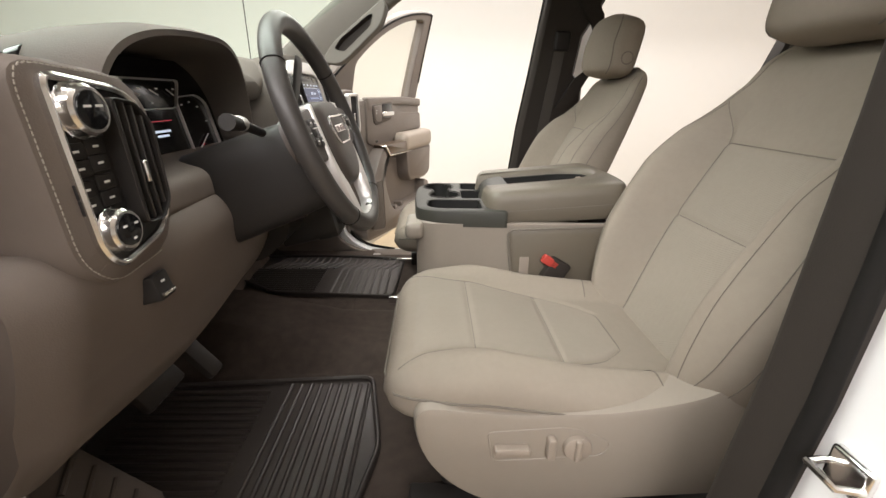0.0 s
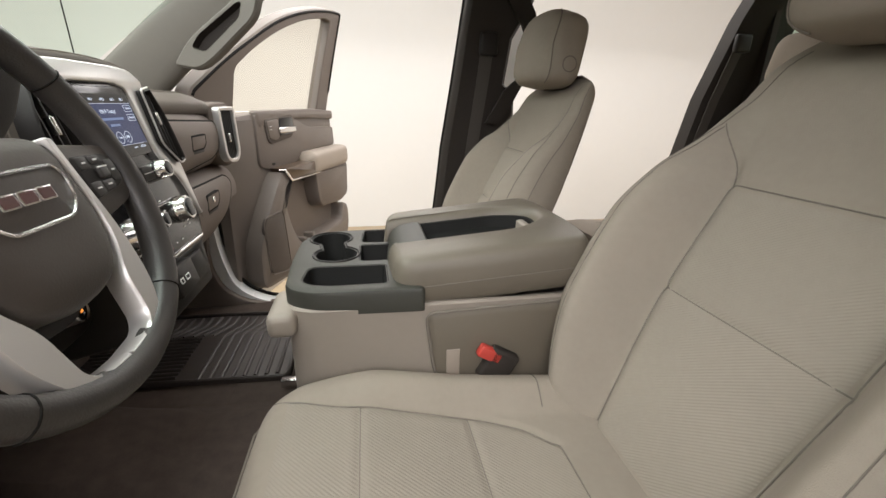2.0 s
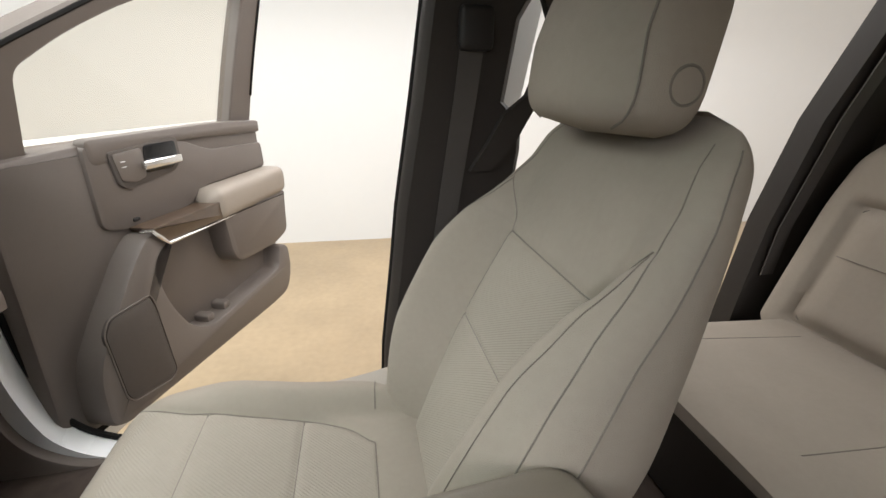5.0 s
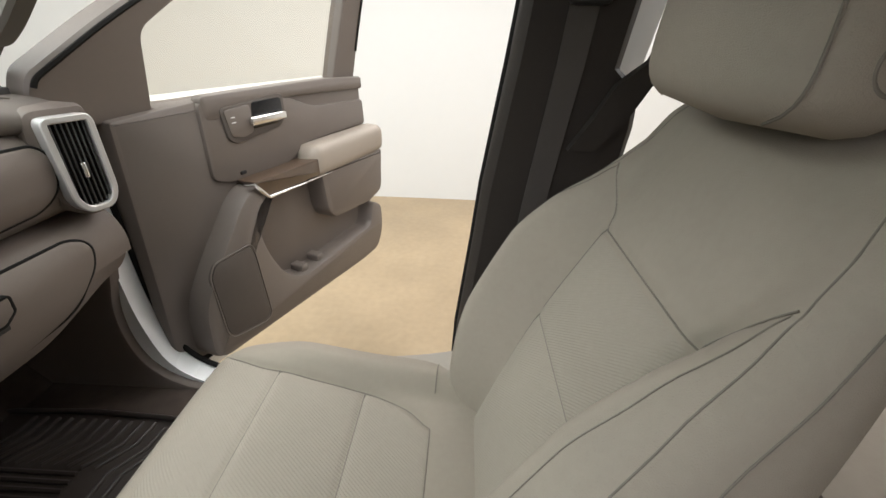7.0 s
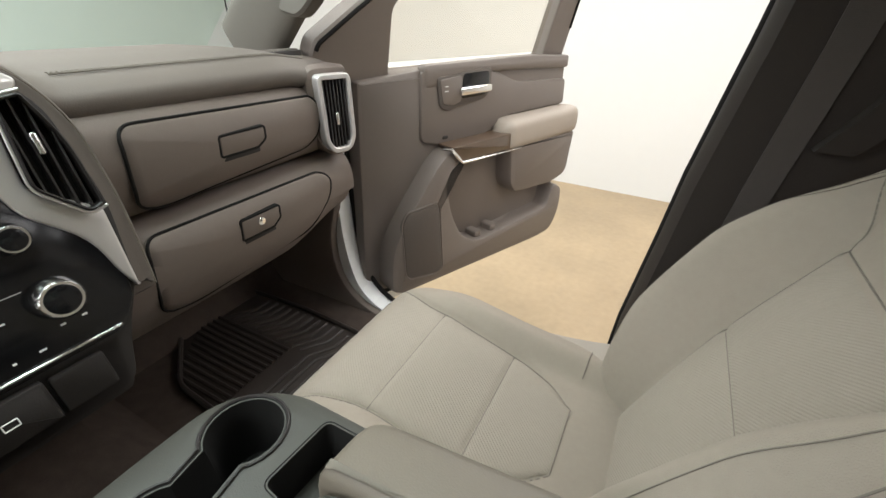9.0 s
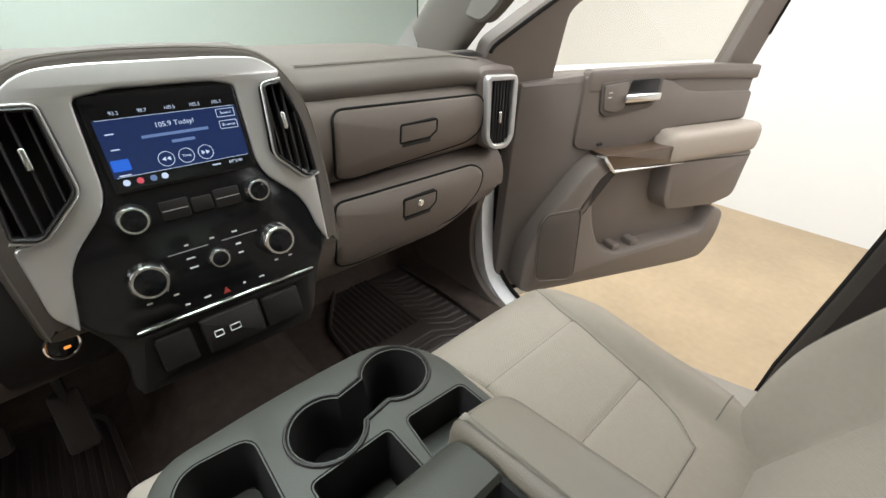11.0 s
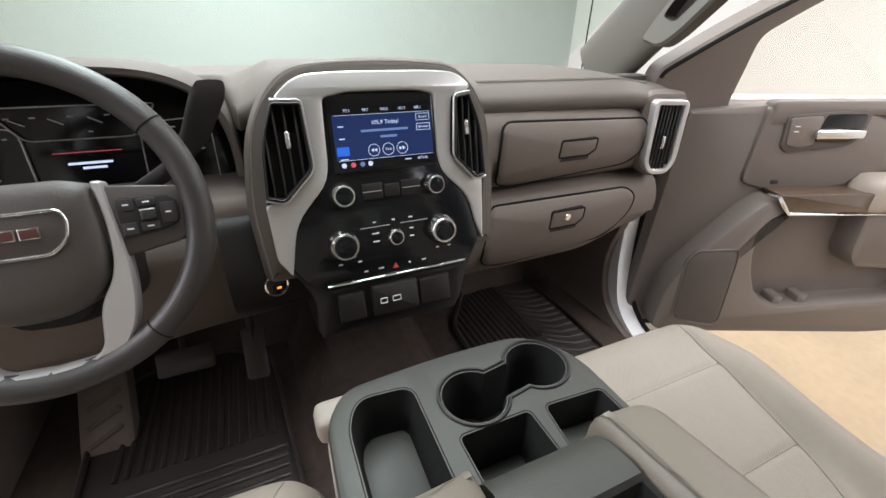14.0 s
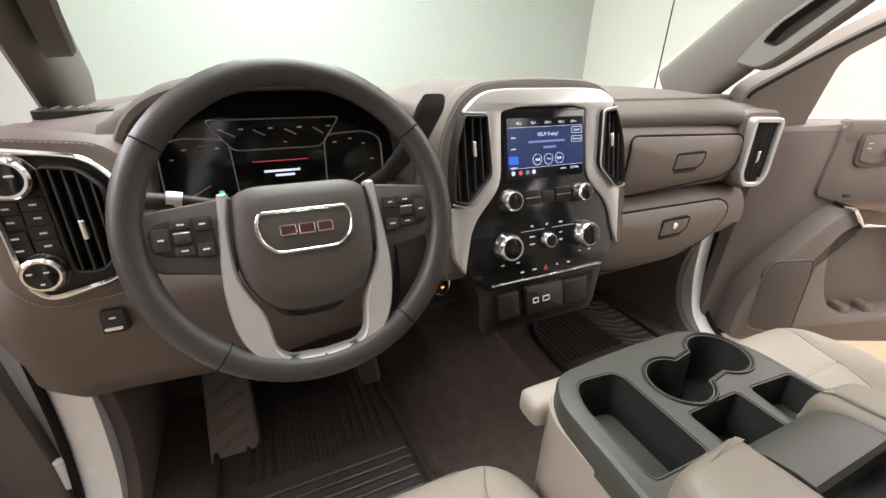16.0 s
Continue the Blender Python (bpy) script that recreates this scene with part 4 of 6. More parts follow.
    dplate("pull_box", [(0.64, 1.125), (1.13, 1.105), (1.12, 1.02), (1.11, 0.90), (0.98, 0.875), (0.70, 0.90), (0.66, 0.95)], [0.02, 0.02, 0.05, 0.04, 0.03, 0.05, 0.05], -0.01, 0.078, M_DOOR, 0.02)
    wood = dplate("wood_strip", [(0.300, 1.176), (0.352, 1.118), (0.70, 1.108), (0.70, 1.172)], [0.008, 0.01, 0.005, 0.01], 0.0, 0.082, M_WOOD, 0.004, "brown wood-grain trim strip")
    bm = B()
    tube(bm, [DM @ Vector(p) for p in ((0.275, 1.172, 0.06), (0.297, 1.170, 0.080), (0.325, 1.138, 0.083), (0.350, 1.114, 0.083), (0.50, 1.108, 0.083), (0.70, 1.103, 0.083))], [0.004, 0.007, 0.008, 0.005, 0.0028, 0.002], n=8)
    part("chrome_strip", bm, M_CHROME, door, "bright metal edge strip")
    dplate("lock_pull", rect(0.32, 1.186, 0.345, 1.198), 0.005, 0.0, 0.012, M_DARK, 0.003, "small black lock button base")
    # lower pocket with its rim
    rim = rpoly([(0.28, 1.08), (0.40, 1.10), (0.66, 1.06), (0.70, 0.93), (0.98, 0.90), (1.0, 0.83), (0.985, 0.755), (0.47, 0.745), (0.38, 0.80), (0.31, 0.93)], [0.05, 0.05, 0.03, 0.04, 0.02, 0.02, 0.03, 0.08, 0.08, 0.08])
    bm = B()
    loops(bm, [flat(rim, 0.006, DM), flat(inset(rim, 0.012), -0.03, DM)], cap0=False)
    part("pocket_back", bm, M_DOOR, door)
    bm = B()
    low = rpoly([(0.02, 0.70), (0.06, 0.665), (0.9, 0.60), (1.05, 0.60), (1.11, 0.70), (1.10, 0.83), (1.02, 0.86), (0.985, 0.755), (0.47, 0.745), (0.38, 0.80), (0.31, 0.93), (0.29, 1.07), (0.40, 1.12), (0.30, 1.165), (0.24, 1.12), (0.10, 0.96), (0.03, 0.86)], [0.04, 0.04, 0.05, 0.05, 0.06, 0.04, 0.03, 0.03, 0.08, 0.08, 0.08, 0.06, 0.02, 0.03, 0.1, 0.1, 0.08])
    prism(bm, low, DM, -0.02, 0.074, 0.018)
    part("map_pocket", bm, M_DOOR, door, "brown moulded map pocket")
    bm = B()
    prism(bm, rpoly([(0.075, 0.95), (0.10, 0.985), (0.235, 0.985), (0.245, 0.95), (0.262, 0.71), (0.24, 0.695), (0.10, 0.725), (0.085, 0.75)], 0.015), DM, 0.06, 0.077, 0.003)
    spk = part("speaker_grille", bm, M_GRILLE, door, "brown speaker grille")
    bm = B()
    tube(bm, [DM @ Vector((p.x, p.y, 0.0755)) for p in rpoly([(0.07, 0.955), (0.095, 0.992), (0.24, 0.992), (0.25, 0.95), (0.268, 0.705), (0.24, 0.688), (0.10, 0.718), (0.08, 0.745)], 0.018)], 0.0025, closed=True, n=6)
    part("rim", bm, M_DOOR, spk)
    for u in (0.50, 0.60):
        bm = B()
        prism(bm, rpoly(rect(u - 0.02, 0.74, u + 0.02, 0.775), 0.01), DM, -0.03, 0.05, 0.008)
        part("bottle_rib", bm, M_DOOR, door)
    # window frame and glass, leaning in with the body side
    slope = 0.22
    lean = Vector((0, 0, 1)) + Vector((0.951, -0.309, 0)) * slope
    WM = S @ axes((hx - 0.05 * 0.951, hy + 0.05 * 0.309, 1.42), (0.309, 0.951, 0), lean)
    wout = rpoly([(-0.16, -0.02), (-0.13, 0.10), (0.05, 0.225), (0.40, 0.42), (0.68, 0.51), (0.95, 0.56), (1.12, 0.575), (1.085, 0.25), (1.08, -0.02)], [0.01, 0.02, 0.2, 0.3, 0.3, 0.2, 0.03, 0.2, 0.01], 6)
    win = rpoly([(0.12, 0.0), (0.118, 0.185), (0.24, 0.27), (0.44, 0.375), (0.70, 0.465), (0.92, 0.505), (0.985, 0.50), (0.945, 0.25), (0.925, 0.0)], [0.01, 0.03, 0.2, 0.3, 0.2, 0.1, 0.02, 0.2, 0.01], 6)
    k = len(wout)
    bm = B()
    loops(bm, [flat(wout, -0.03, WM), flat(wout, 0.02, WM), flat(inset(wout, 0.006), 0.026, WM), flat(inset(win, -0.006), 0.026, WM), flat(win, 0.02, WM), flat(win, -0.03, WM), flat(wout, -0.03, WM)], cap0=False, cap1=False)
    part("window_frame", bm, M_DOOR, door, "brown trimmed window frame")
    bm = B()
    tube(bm, flat(inset(wout, 0.012), 0.027, WM)[7:-7], 0.006, n=6)
    part("frame_seal", bm, M_SEAL, door, "black rubber frame seal")
    bm = B()
    prism(bm, inset(win, -0.01), WM, -0.012, -0.008, 0)
    g = part("window_glass", bm, M_DGLASS, door, "raised clear door glass")
    g.visible_shadow = False


front_door("passenger_door", 1, "open white car door with a brown trimmed inner panel")
front_door("driver_door", -1, "open white driver's door with a brown trimmed inner panel")

# ---- dashboard ----
dash = thing("dashboard", (-0.6, 0, 1.0), "brown stitched dashboard with a centre stack", "dashboard")


def across(profile, ys, fn=None):
    """A body made by moving a closed (x, z) outline across y; fn changes a point by y."""
    bm = B()
    rows = []
    for y in ys:
        rows.append([Vector((*(fn(p, y) if fn else p)[:1], y, (fn(p, y) if fn else p)[1])) for p in profile])
    return loops(bm, rows)


def top_fn(p, y):
    hump = 0.036 * (1 - smooth((abs(y + 0.005) - 0.15) / 0.09)) * smooth((p[0] + 0.75) / 0.25)
    end = -0.02 * smooth((abs(y) - 0.62) / 0.18)
    back = 0.04 * smooth((abs(y) - 0.3) / 0.5)
    x = p[0] + (back if p[0] < -0.8 else 0)
    cut = smooth((0.236 - abs(y + 0.47)) / 0.02)
    return (x + (min(x, -0.60 + 0.1 * (x + 0.4)) - x) * cut, p[1] + hump + end)


top_profile = rpoly([(-1.10, 1.415), (-1.08, 1.485), (-0.80, 1.503), (-0.55, 1.506), (-0.44, 1.493), (-0.395, 1.466), (-0.40, 1.435), (-0.60, 1.40)], [0.01, 0.03, 0.1, 0.1, 0.05, 0.02, 0.02, 0.02], 6)
bm = across(top_profile, np.linspace(-0.80, 0.80, 161), top_fn)
pad = part("top_pad", bm, M_DASHTOP, dash, "dark grey-brown padded dash top", angle=50)
bm = B()
tube(bm, [Vector((*top_fn((-0.452, 1.4965), y)[:1], y, top_fn((-0.452, 1.4965), y)[1])) for y in np.linspace(0.24, 0.74, 30)], 0.0016, n=6)
part("seam", bm, M_SEAM, pad)
for sg in (-1, 1):
    df = thing("side_defroster", (-0.53, sg * 0.755, 1.48), "small black slotted side window defroster on the dash top", "air vent", "side defrosters")
    DF = axes((-0.53, sg * 0.752, 1.4905), (0, 1, 0), (-1, 0, 0))
    bm = B()
    prism(bm, rpoly(rect(-0.05, -0.022, 0.05, 0.022), 0.008), DF, -0.02, 0.003, 0.002)
    fr_ = part("frame", bm, M_DARK, df)
    for k_ in range(6):
        bm = B()
        box(bm, -0.042 + 0.0155 * k_, -0.017, 0.001, -0.038 + 0.0155 * k_, 0.017, 0.006, 0.001, 1)
        part("slat", moved(bm, DF), M_DASHTOP, fr_)
stitch(pad, [Vector((*top_fn((-0.462, 1.498), y)[:1], y, top_fn((-0.462, 1.498), y)[1])) for y in np.linspace(0.24, 0.74, 30)], M_SEAM)
# passenger side
up_profile = rpoly([(-0.55, 1.46), (-0.41, 1.452), (-0.375, 1.425), (-0.362, 1.37), (-0.375, 1.30), (-0.415, 1.268), (-0.55, 1.27)], [0, 0.03, 0.04, 0.06, 0.05, 0.02, 0], 6)
bm = across(up_profile, np.linspace(0.17, 0.80, 30), lambda p, y: (p[0] - 0.03 * ((y - 0.17) / 0.6) ** 2, p[1] - 0.012 * (y - 0.17) / 0.6))
part("upper_fascia", bm, M_DASH, dash, angle=50)
low_profile = rpoly([(-0.60, 1.275), (-0.40, 1.268), (-0.365, 1.248), (-0.345, 1.20), (-0.352, 1.12), (-0.40, 1.05), (-0.50, 1.01), (-0.75, 1.01)], [0, 0.03, 0.03, 0.05, 0.06, 0.06, 0.05, 0], 6)
bm = across(low_profile, np.linspace(0.12, 0.80, 30), lambda p, y: (p[0] - 0.03 * ((y - 0.17) / 0.6) ** 2 , p[1] + 0.045 * smooth((y - 0.55) / 0.25) * (1 if p[1] < 1.15 else 0) - 0.012 * (y - 0.17) / 0.6))
part("lower_fascia", bm, M_DASH, dash, angle=50)


def curved_plate(profile, y_out, off, material, name, parent, label="", yb=0.17):
    """A rounded door that follows the fascia: outline in (y, z), x taken from the fascia's face."""
    def face_x(y, z):
        return spl(z, *profile) - 0.03 * ((y - yb) / 0.6) ** 2
    bm = B()
    ctr = Vector((sum(p[0] for p in y_out) / len(y_out), sum(p[1] for p in y_out) / len(y_out)))
    rows = []
    for k, dz in ((1.0, -0.012), (1.0, off * 0.6), (0.992, off), (0.93, off), (0.8, off), (0.6, off), (0.4, off), (0.2, off)):
        pts = [ctr + (Vector(p) - ctr) * k for p in y_out]
        rows.append([Vector((face_x(p.x, p.y) + dz, p.x, p.y)) for p in pts])
    loops(bm, rows)
    return part(name, bm, material, parent, label, angle=50)


UPF = ([1.27, 1.29, 1.33, 1.37, 1.40, 1.43], [-0.405, -0.384, -0.366, -0.3635, -0.369, -0.383])
LOF = ([1.03, 1.06, 1.10, 1.15, 1.20, 1.23, 1.25], [-0.43, -0.40, -0.368, -0.352, -0.348, -0.356, -0.37])
ug = curved_plate(UPF, rpoly([(0.262, 1.425), (0.685, 1.408), (0.705, 1.385), (0.695, 1.325), (0.66, 1.295), (0.30, 1.278), (0.255, 1.295)], [0.02, 0.03, 0.03, 0.04, 0.04, 0.03, 0.02], 8), 0.006, M_DASH, "upper_glovebox_door", dash, "brown upper glovebox door")
lg = curved_plate(LOF, rpoly([(0.235, 1.245), (0.66, 1.235), (0.695, 1.215), (0.69, 1.17), (0.62, 1.095), (0.30, 1.075), (0.225, 1.10)], [0.02, 0.04, 0.03, 0.05, 0.08, 0.05, 0.03], 8), 0.006, M_DASH, "lower_glovebox_door", dash, "brown lower glovebox door")
for nm, prof, outl, par in (("gap", UPF, [(0.262, 1.425), (0.685, 1.408), (0.705, 1.385), (0.695, 1.325), (0.66, 1.295), (0.30, 1.278), (0.255, 1.295)], ug), ("gap", LOF, [(0.235, 1.245), (0.66, 1.235), (0.695, 1.215), (0.69, 1.17), (0.62, 1.095), (0.30, 1.075), (0.225, 1.10)], lg)):
    bm = B()
    tube(bm, [Vector((spl(p.y, *prof) - 0.03 * ((p.x - 0.17) / 0.6) ** 2 + 0.0040, p.x, p.y)) for p in inset(rpoly(outl, 0.03, 8), -0.0015)], 0.0030, closed=True, n=6)
    part(nm, bm, M_SEAL, par)


def latch(par, prof, yc, zc, w, h):
    x = spl(zc, *prof) - 0.03 * ((yc - 0.17) / 0.6) ** 2 + 0.006
    m = axes((x, yc, zc), (0, 1, 0), (0.05, 0, 1))
    out = rpoly([(-w / 2, h / 2), (-w / 2 - 0.002, -h / 2), (w * 0.3, -h / 2), (w / 2, -h * 0.15), (w / 2, h / 2)], 0.004)
    bm = B()
    prism(bm, out, m, -0.01, 0.003, 0.002)
    ob = part("latch", bm, M_DASH, par, "brown push latch")
    bm = B()
    ring(bm, inset(out, -0.0045), 0.0045, m, -0.01, 0.0028, 0.0006)
    part("gap", bm, M_SEAL, ob)
    bm = B()
    prism(bm, rpoly(rect(-w / 2, -h / 2 - 0.012, w * 0.35, -h / 2 - 0.002), 0.003), m, -0.005, 0.0015, 0.001)
    part("grip", bm, M_DARK, ob)
    return ob, m


latch(ug, UPF, 0.470, 1.358, 0.10, 0.035)
lt, lm = latch(lg, LOF, 0.458, 1.190, 0.095, 0.04)
bm = B()
prism(bm, circle(-0.002, 0.004, 0.009), lm, 0.0, 0.006, 0.002)
part("lock_cylinder", bm, M_CHROME, lt, "bright round lock cylinder")

# right-hand pod with its vent
VR = axes((-0.392, 0.748, 1.362), (0.32, 1, 0), (-0.02, 0, 1)) @ Matrix.Diagonal((1.1, 1.1, 1, 1))
bm = B()
prism(bm, rpoly([(-0.055, 0.098), (0.045, 0.098), (0.055, 0.08), (0.055, -0.06), (0.03, -0.098), (-0.005, -0.10), (-0.045, -0.07), (-0.062, 0.0)], 0.03), VR, -0.12, 0.018, 0.018)
part("vent_pod", bm, M_DASH, dash)
VRO = rpoly([(-0.041, 0.083), (0.034, 0.083), (0.041, 0.072), (0.041, -0.058), (0.024, -0.085), (-0.020, -0.085), (-0.038, -0.060)], [0.015, 0.015, 0.015, 0.02, 0.015, 0.015, 0.02], 6)
vent("air_vent", VR @ Matrix.Translation((0, 0, 0.034)), VRO, 7, (-0.42, 0.745, 1.27), "oval dashboard air vent in a satin silver frame", (0.0, -0.01), M_SILVER, 0.011, lip=0.008)
# left-hand pod with light switches and vent
VL = axes((-0.385, -0.755, 1.372), (0.0, 1, 0), (-0.06, 0, 1))
pod = rpoly([(-0.10, 0.115), (0.06, 0.10), (0.095, 0.06), (0.085, -0.085), (0.05, -0.13), (-0.06, -0.14), (-0.10, -0.10)], 0.04)
bm = B()
prism(bm, pod, VL, -0.14, 0.012, 0.02)
part("switch_pod", bm, M_DASH, dash, "brown switch pod with light stitching")
SWO = rpoly([(-0.074, 0.098), (0.040, 0.082), (0.070, 0.045), (0.065, -0.07), (0.035, -0.10), (-0.050, -0.118), (-0.072, -0.09)], [0.02, 0.03, 0.03, 0.04, 0.03, 0.03, 0.03], 6)
sw = thing("light_switch_panel", (-0.38, -0.755, 1.25), "black light switch panel with two ribbed knobs in a chrome frame", "switch panel")
bm = B()
ring(bm, SWO, 0.008, VL, 0.0, 0.021, 0.003)
part("frame", bm, M_CHROME, sw, "bright chrome frame")
bm = B()
prism(bm, inset(SWO, 0.005), VL, 0.0, 0.013, 0.001)
face = part("panel", bm, M_DARK, sw)
SWM = VL @ Matrix.Translation((0, 0, 0.013))
knob(sw, SWM, -0.042, 0.058, 0.027, 0.022, "headlight_knob", rim=M_CHROME)
knob(sw, SWM, -0.042, -0.072, 0.025, 0.020, "drive_mode_knob", rim=M_CHROME)
for x, y in ((-0.058, 0.018), (-0.030, 0.021), (-0.058, 0.0), (-0.030, 0.003), (-0.060, -0.022), (-0.030, -0.018), (-0.060, -0.039), (-0.030, -0.036)):
    bm = B()
    prism(bm, rpoly(rect(x - 0.0135, y - 0.0085, x + 0.0135, y + 0.0085), 0.002), SWM, 0, 0.003, 0.001)
    b = part("button", bm, M_DARK, sw)
    bars(b, SWM, [(x, y, 0.008)], 0.0031, M_MARK)
bars(sw, SWM, [(-0.05, 0.062, 0.01), (-0.034, 0.062, 0.01), (-0.052, -0.066, 0.006), (-0.034, -0.066, 0.006), (-0.042, -0.082, 0.005)], 0.0238, M_MARK)
vent("air_vent", SWM @ Matrix.Translation((0, 0, 0.0155)), rpoly([(-0.010, 0.072), (0.030, 0.066), (0.052, 0.040), (0.048, -0.055), (0.026, -0.078), (-0.008, -0.076)], 0.01), 4, (-0.38, -0.74, 1.29), "tall black dashboard air vent with a bright slider", (0.018, -0.015), M_DARK, 0.003)
pods = inset(pod, 0.008)
stitch(dash, [VL @ Vector((p[0], p[1], 0.0105)) for p in pods[-14:] + pods[:9]])
# driver's lower panel
kn = rpoly([(-0.60, 1.30), (-0.40, 1.29), (-0.375, 1.25), (-0.385, 1.19), (-0.42, 1.09), (-0.50, 1.00), (-0.62, 0.95), (-0.75, 0.95)], [0, 0.03, 0.04, 0.05, 0.08, 0.08, 0.05, 0], 6)
bm = across(kn, np.linspace(-0.905, -0.22, 34), lambda p, y: (p[0] + 0.02 * math.sin(max(0, y + 0.8) / 0.58 * math.pi) - 0.03 * smooth((-0.86 - y) / 0.05), p[1] - 0.03 * smooth((y + 0.35) / -0.3) * (1 if p[1] < 1.1 else 0)))
part("knee_panel", bm, M_DASH, dash, "brown knee panel", angle=50)
pk = thing("parking_brake_switch", (-0.37, -0.74, 1.19), "small black parking brake switch with a bright tab", "switch")
PKM = axes((-0.372, -0.745, 1.205), (0, 1, 0), (-0.25, 0, 1))
bm = B()
prism(bm, rpoly(rect(-0.016, -0.018, 0.016, 0.018), 0.004), PKM, -0.03, 0.012, 0.002)
part("housing", bm, M_DARK, pk)
bm = B()
prism(bm, rpoly(rect(-0.012, -0.013, 0.012, -0.007), 0.002), PKM, 0.010, 0.017, 0.002)
part("tab", bm, M_CHROME, pk)
bars(pk, PKM, [(0, 0.006, 0.008)], 0.0125, M_MARK)

# instrument hood and cluster
hood = thing("instrument_cluster", (-0.46, -0.47, 1.33), "hooded black instrument cluster with lit gauges", "instrument cluster")


def arch(hw, h, base, n=40, p=0.62):
    return [Vector((-0.47 + hw * spow(math.cos(a), p), base + h * abs(math.sin(a)) ** p)) for a in np.linspace(0, math.pi, n)]


bm, rows = B(), []
for x, hw, h, th in ((-0.74, 0.20, 0.13, 0.02), (-0.62, 0.226, 0.168, 0.022), (-0.50, 0.236, 0.188, 0.022), (-0.42, 0.238, 0.194, 0.020), (-0.38, 0.236, 0.190, 0.016), (-0.37, 0.232, 0.186, 0.008)):
    o2, i2 = arch(hw, h, 1.355), arch(hw - th, h - th, 1.355)
    rows.append([Vector((x - 0.05 * abs(p.x + 0.47) / 0.23, p.x, p.y)) for p in o2] + [Vector((x - 0.05 * abs(p.x + 0.47) / 0.23, p.x, p.y)) for p in i2[::-1]])
loops(bm, rows)
part("hood", bm, M_DASHTOP, hood, "padded stitched hood", angle=55)
bm = across(rpoly([(-0.62, 1.40), (-0.49, 1.345), (-0.43, 1.335), (-0.385, 1.325), (-0.38, 1.28), (-0.60, 1.26)], [0, 0.02, 0.02, 0.02, 0.01, 0]), np.linspace(-0.715, -0.20, 12))
part("cluster_lip", bm, M_DASH, dash)
CLM = axes((-0.50, -0.47, 1.412), (0, 1, 0), (-0.22, 0, 1))
bm = B()
prism(bm, rpoly(rect(-0.215, -0.11, 0.215, 0.10), 0.04), CLM, -0.02, 0.0, 0.002)
part("dial_plate", bm, M_GLOSS, hood)
# gauge pods
for nm, pts, r in (("upper_gauge_frame", [(-0.115, 0.062), (0.115, 0.062), (0.075, 0.008), (-0.075, 0.008)], 0.012), ("tachometer", [(-0.19, 0.02), (-0.16, 0.035), (-0.08, 0.03), (-0.075, -0.085), (-0.19, -0.085)], 0.02), ("speedometer", [(0.19, 0.02), (0.16, 0.035), (0.08, 0.03), (0.075, -0.085), (0.19, -0.085)], 0.02)):
    bm = B()
    ring(bm, rpoly(pts, r), 0.002, CLM, 0, 0.006, 0.0006)
    part(nm, bm, M_SILVER, hood, "thin bright gauge frame")
for x, y, a in ((-0.075, 0.036, 0.5), (-0.026, 0.036, 0.5), (0.026, 0.036, 0.5), (0.075, 0.036, 0.6), (-0.135, -0.055, -0.5), (0.135, -0.055, -0.5)):
    L = 0.014 if y > 0 else 0.035
    bm = B()
    tube(bm, [CLM @ Vector((x - L * math.cos(a), y + L * math.sin(a), 0.004)), CLM @ Vector((x + L * 0.5 * math.cos(a), y - L * 0.5 * math.sin(a), 0.004))], 0.0011, n=6)
    part("needle", bm, M_MARK, hood, "pale gauge needle")
bars(hood, CLM, [(-0.09, 0.045, 0.008), (-0.058, 0.045, 0.008), (-0.01, 0.045, 0.008), (0.012, 0.02, 0.006), (0.04, 0.045, 0.008), (0.092, 0.045, 0.008), (-0.17, 0.0, 0.006), (-0.15, 0.015, 0.006), (-0.125, 0.02, 0.006), (-0.10, 0.015, 0.006), (0.10, 0.015, 0.007), (0.13, 0.02, 0.007), (0.155, 0.01, 0.007), (0.17, -0.02, 0.007)], 0.0005, M_MARK)
bars(hood, CLM, [(0.0, -0.030, 0.062), (0.004, -0.038, 0.034)], 0.0008, M_SCRTXT, "message_line", 0.004)
bars(hood, CLM, [(0.0, -0.012, 0.095)], 0.0008, M_SCRRED, "message_rule", 0.0008)
bars(hood, CLM, [(-0.105, -0.06, 0.008)], 0.0008, M_GREEN, "indicator_lamp", 0.005)
bars(hood, CLM, [(0.125, -0.065, 0.006)], 0.0008, M_SCRRED, "indicator_lamp", 0.004)

# ---- centre stack ----
ST = axes((-0.35, 0, 1.48), (0, 1, 0), (-0.235, 0, 0.972))
stack = thing("centre_stack", (-0.32, 0, 1.05), "gloss black centre stack with a silver surround and knobs", "centre stack")
bm = B()
prism(bm, rpoly([(-0.19, 0.0), (-0.14, 0.045), (0.14, 0.045), (0.185, 0.0), (0.20, -0.14), (0.185, -0.26), (0.145, -0.33), (0.12, -0.41), (-0.17, -0.41), (-0.16, -0.33), (-0.205, -0.25), (-0.215, -0.14)], 0.03), ST, -0.16, -0.004, 0.008)
part("housing", bm, M_DARK, stack)
bm = B()
prism(bm, rpoly([(-0.225, -0.02), (-0.165, 0.068), (-0.06, 0.078), (0.06, 0.078), (0.165, 0.068), (0.218, -0.02), (0.225, -0.15), (0.215, -0.29), (-0.235, -0.29), (-0.245, -0.15)], [0.06, 0.05, 0.05, 0.05, 0.05, 0.06, 0.05, 0.02, 0.02, 0.05], 7), ST, -0.20, -0.008, 0.022)
part("arch", bm, M_DASHTOP, stack, "brown padded arch round the stack")
bm = B()
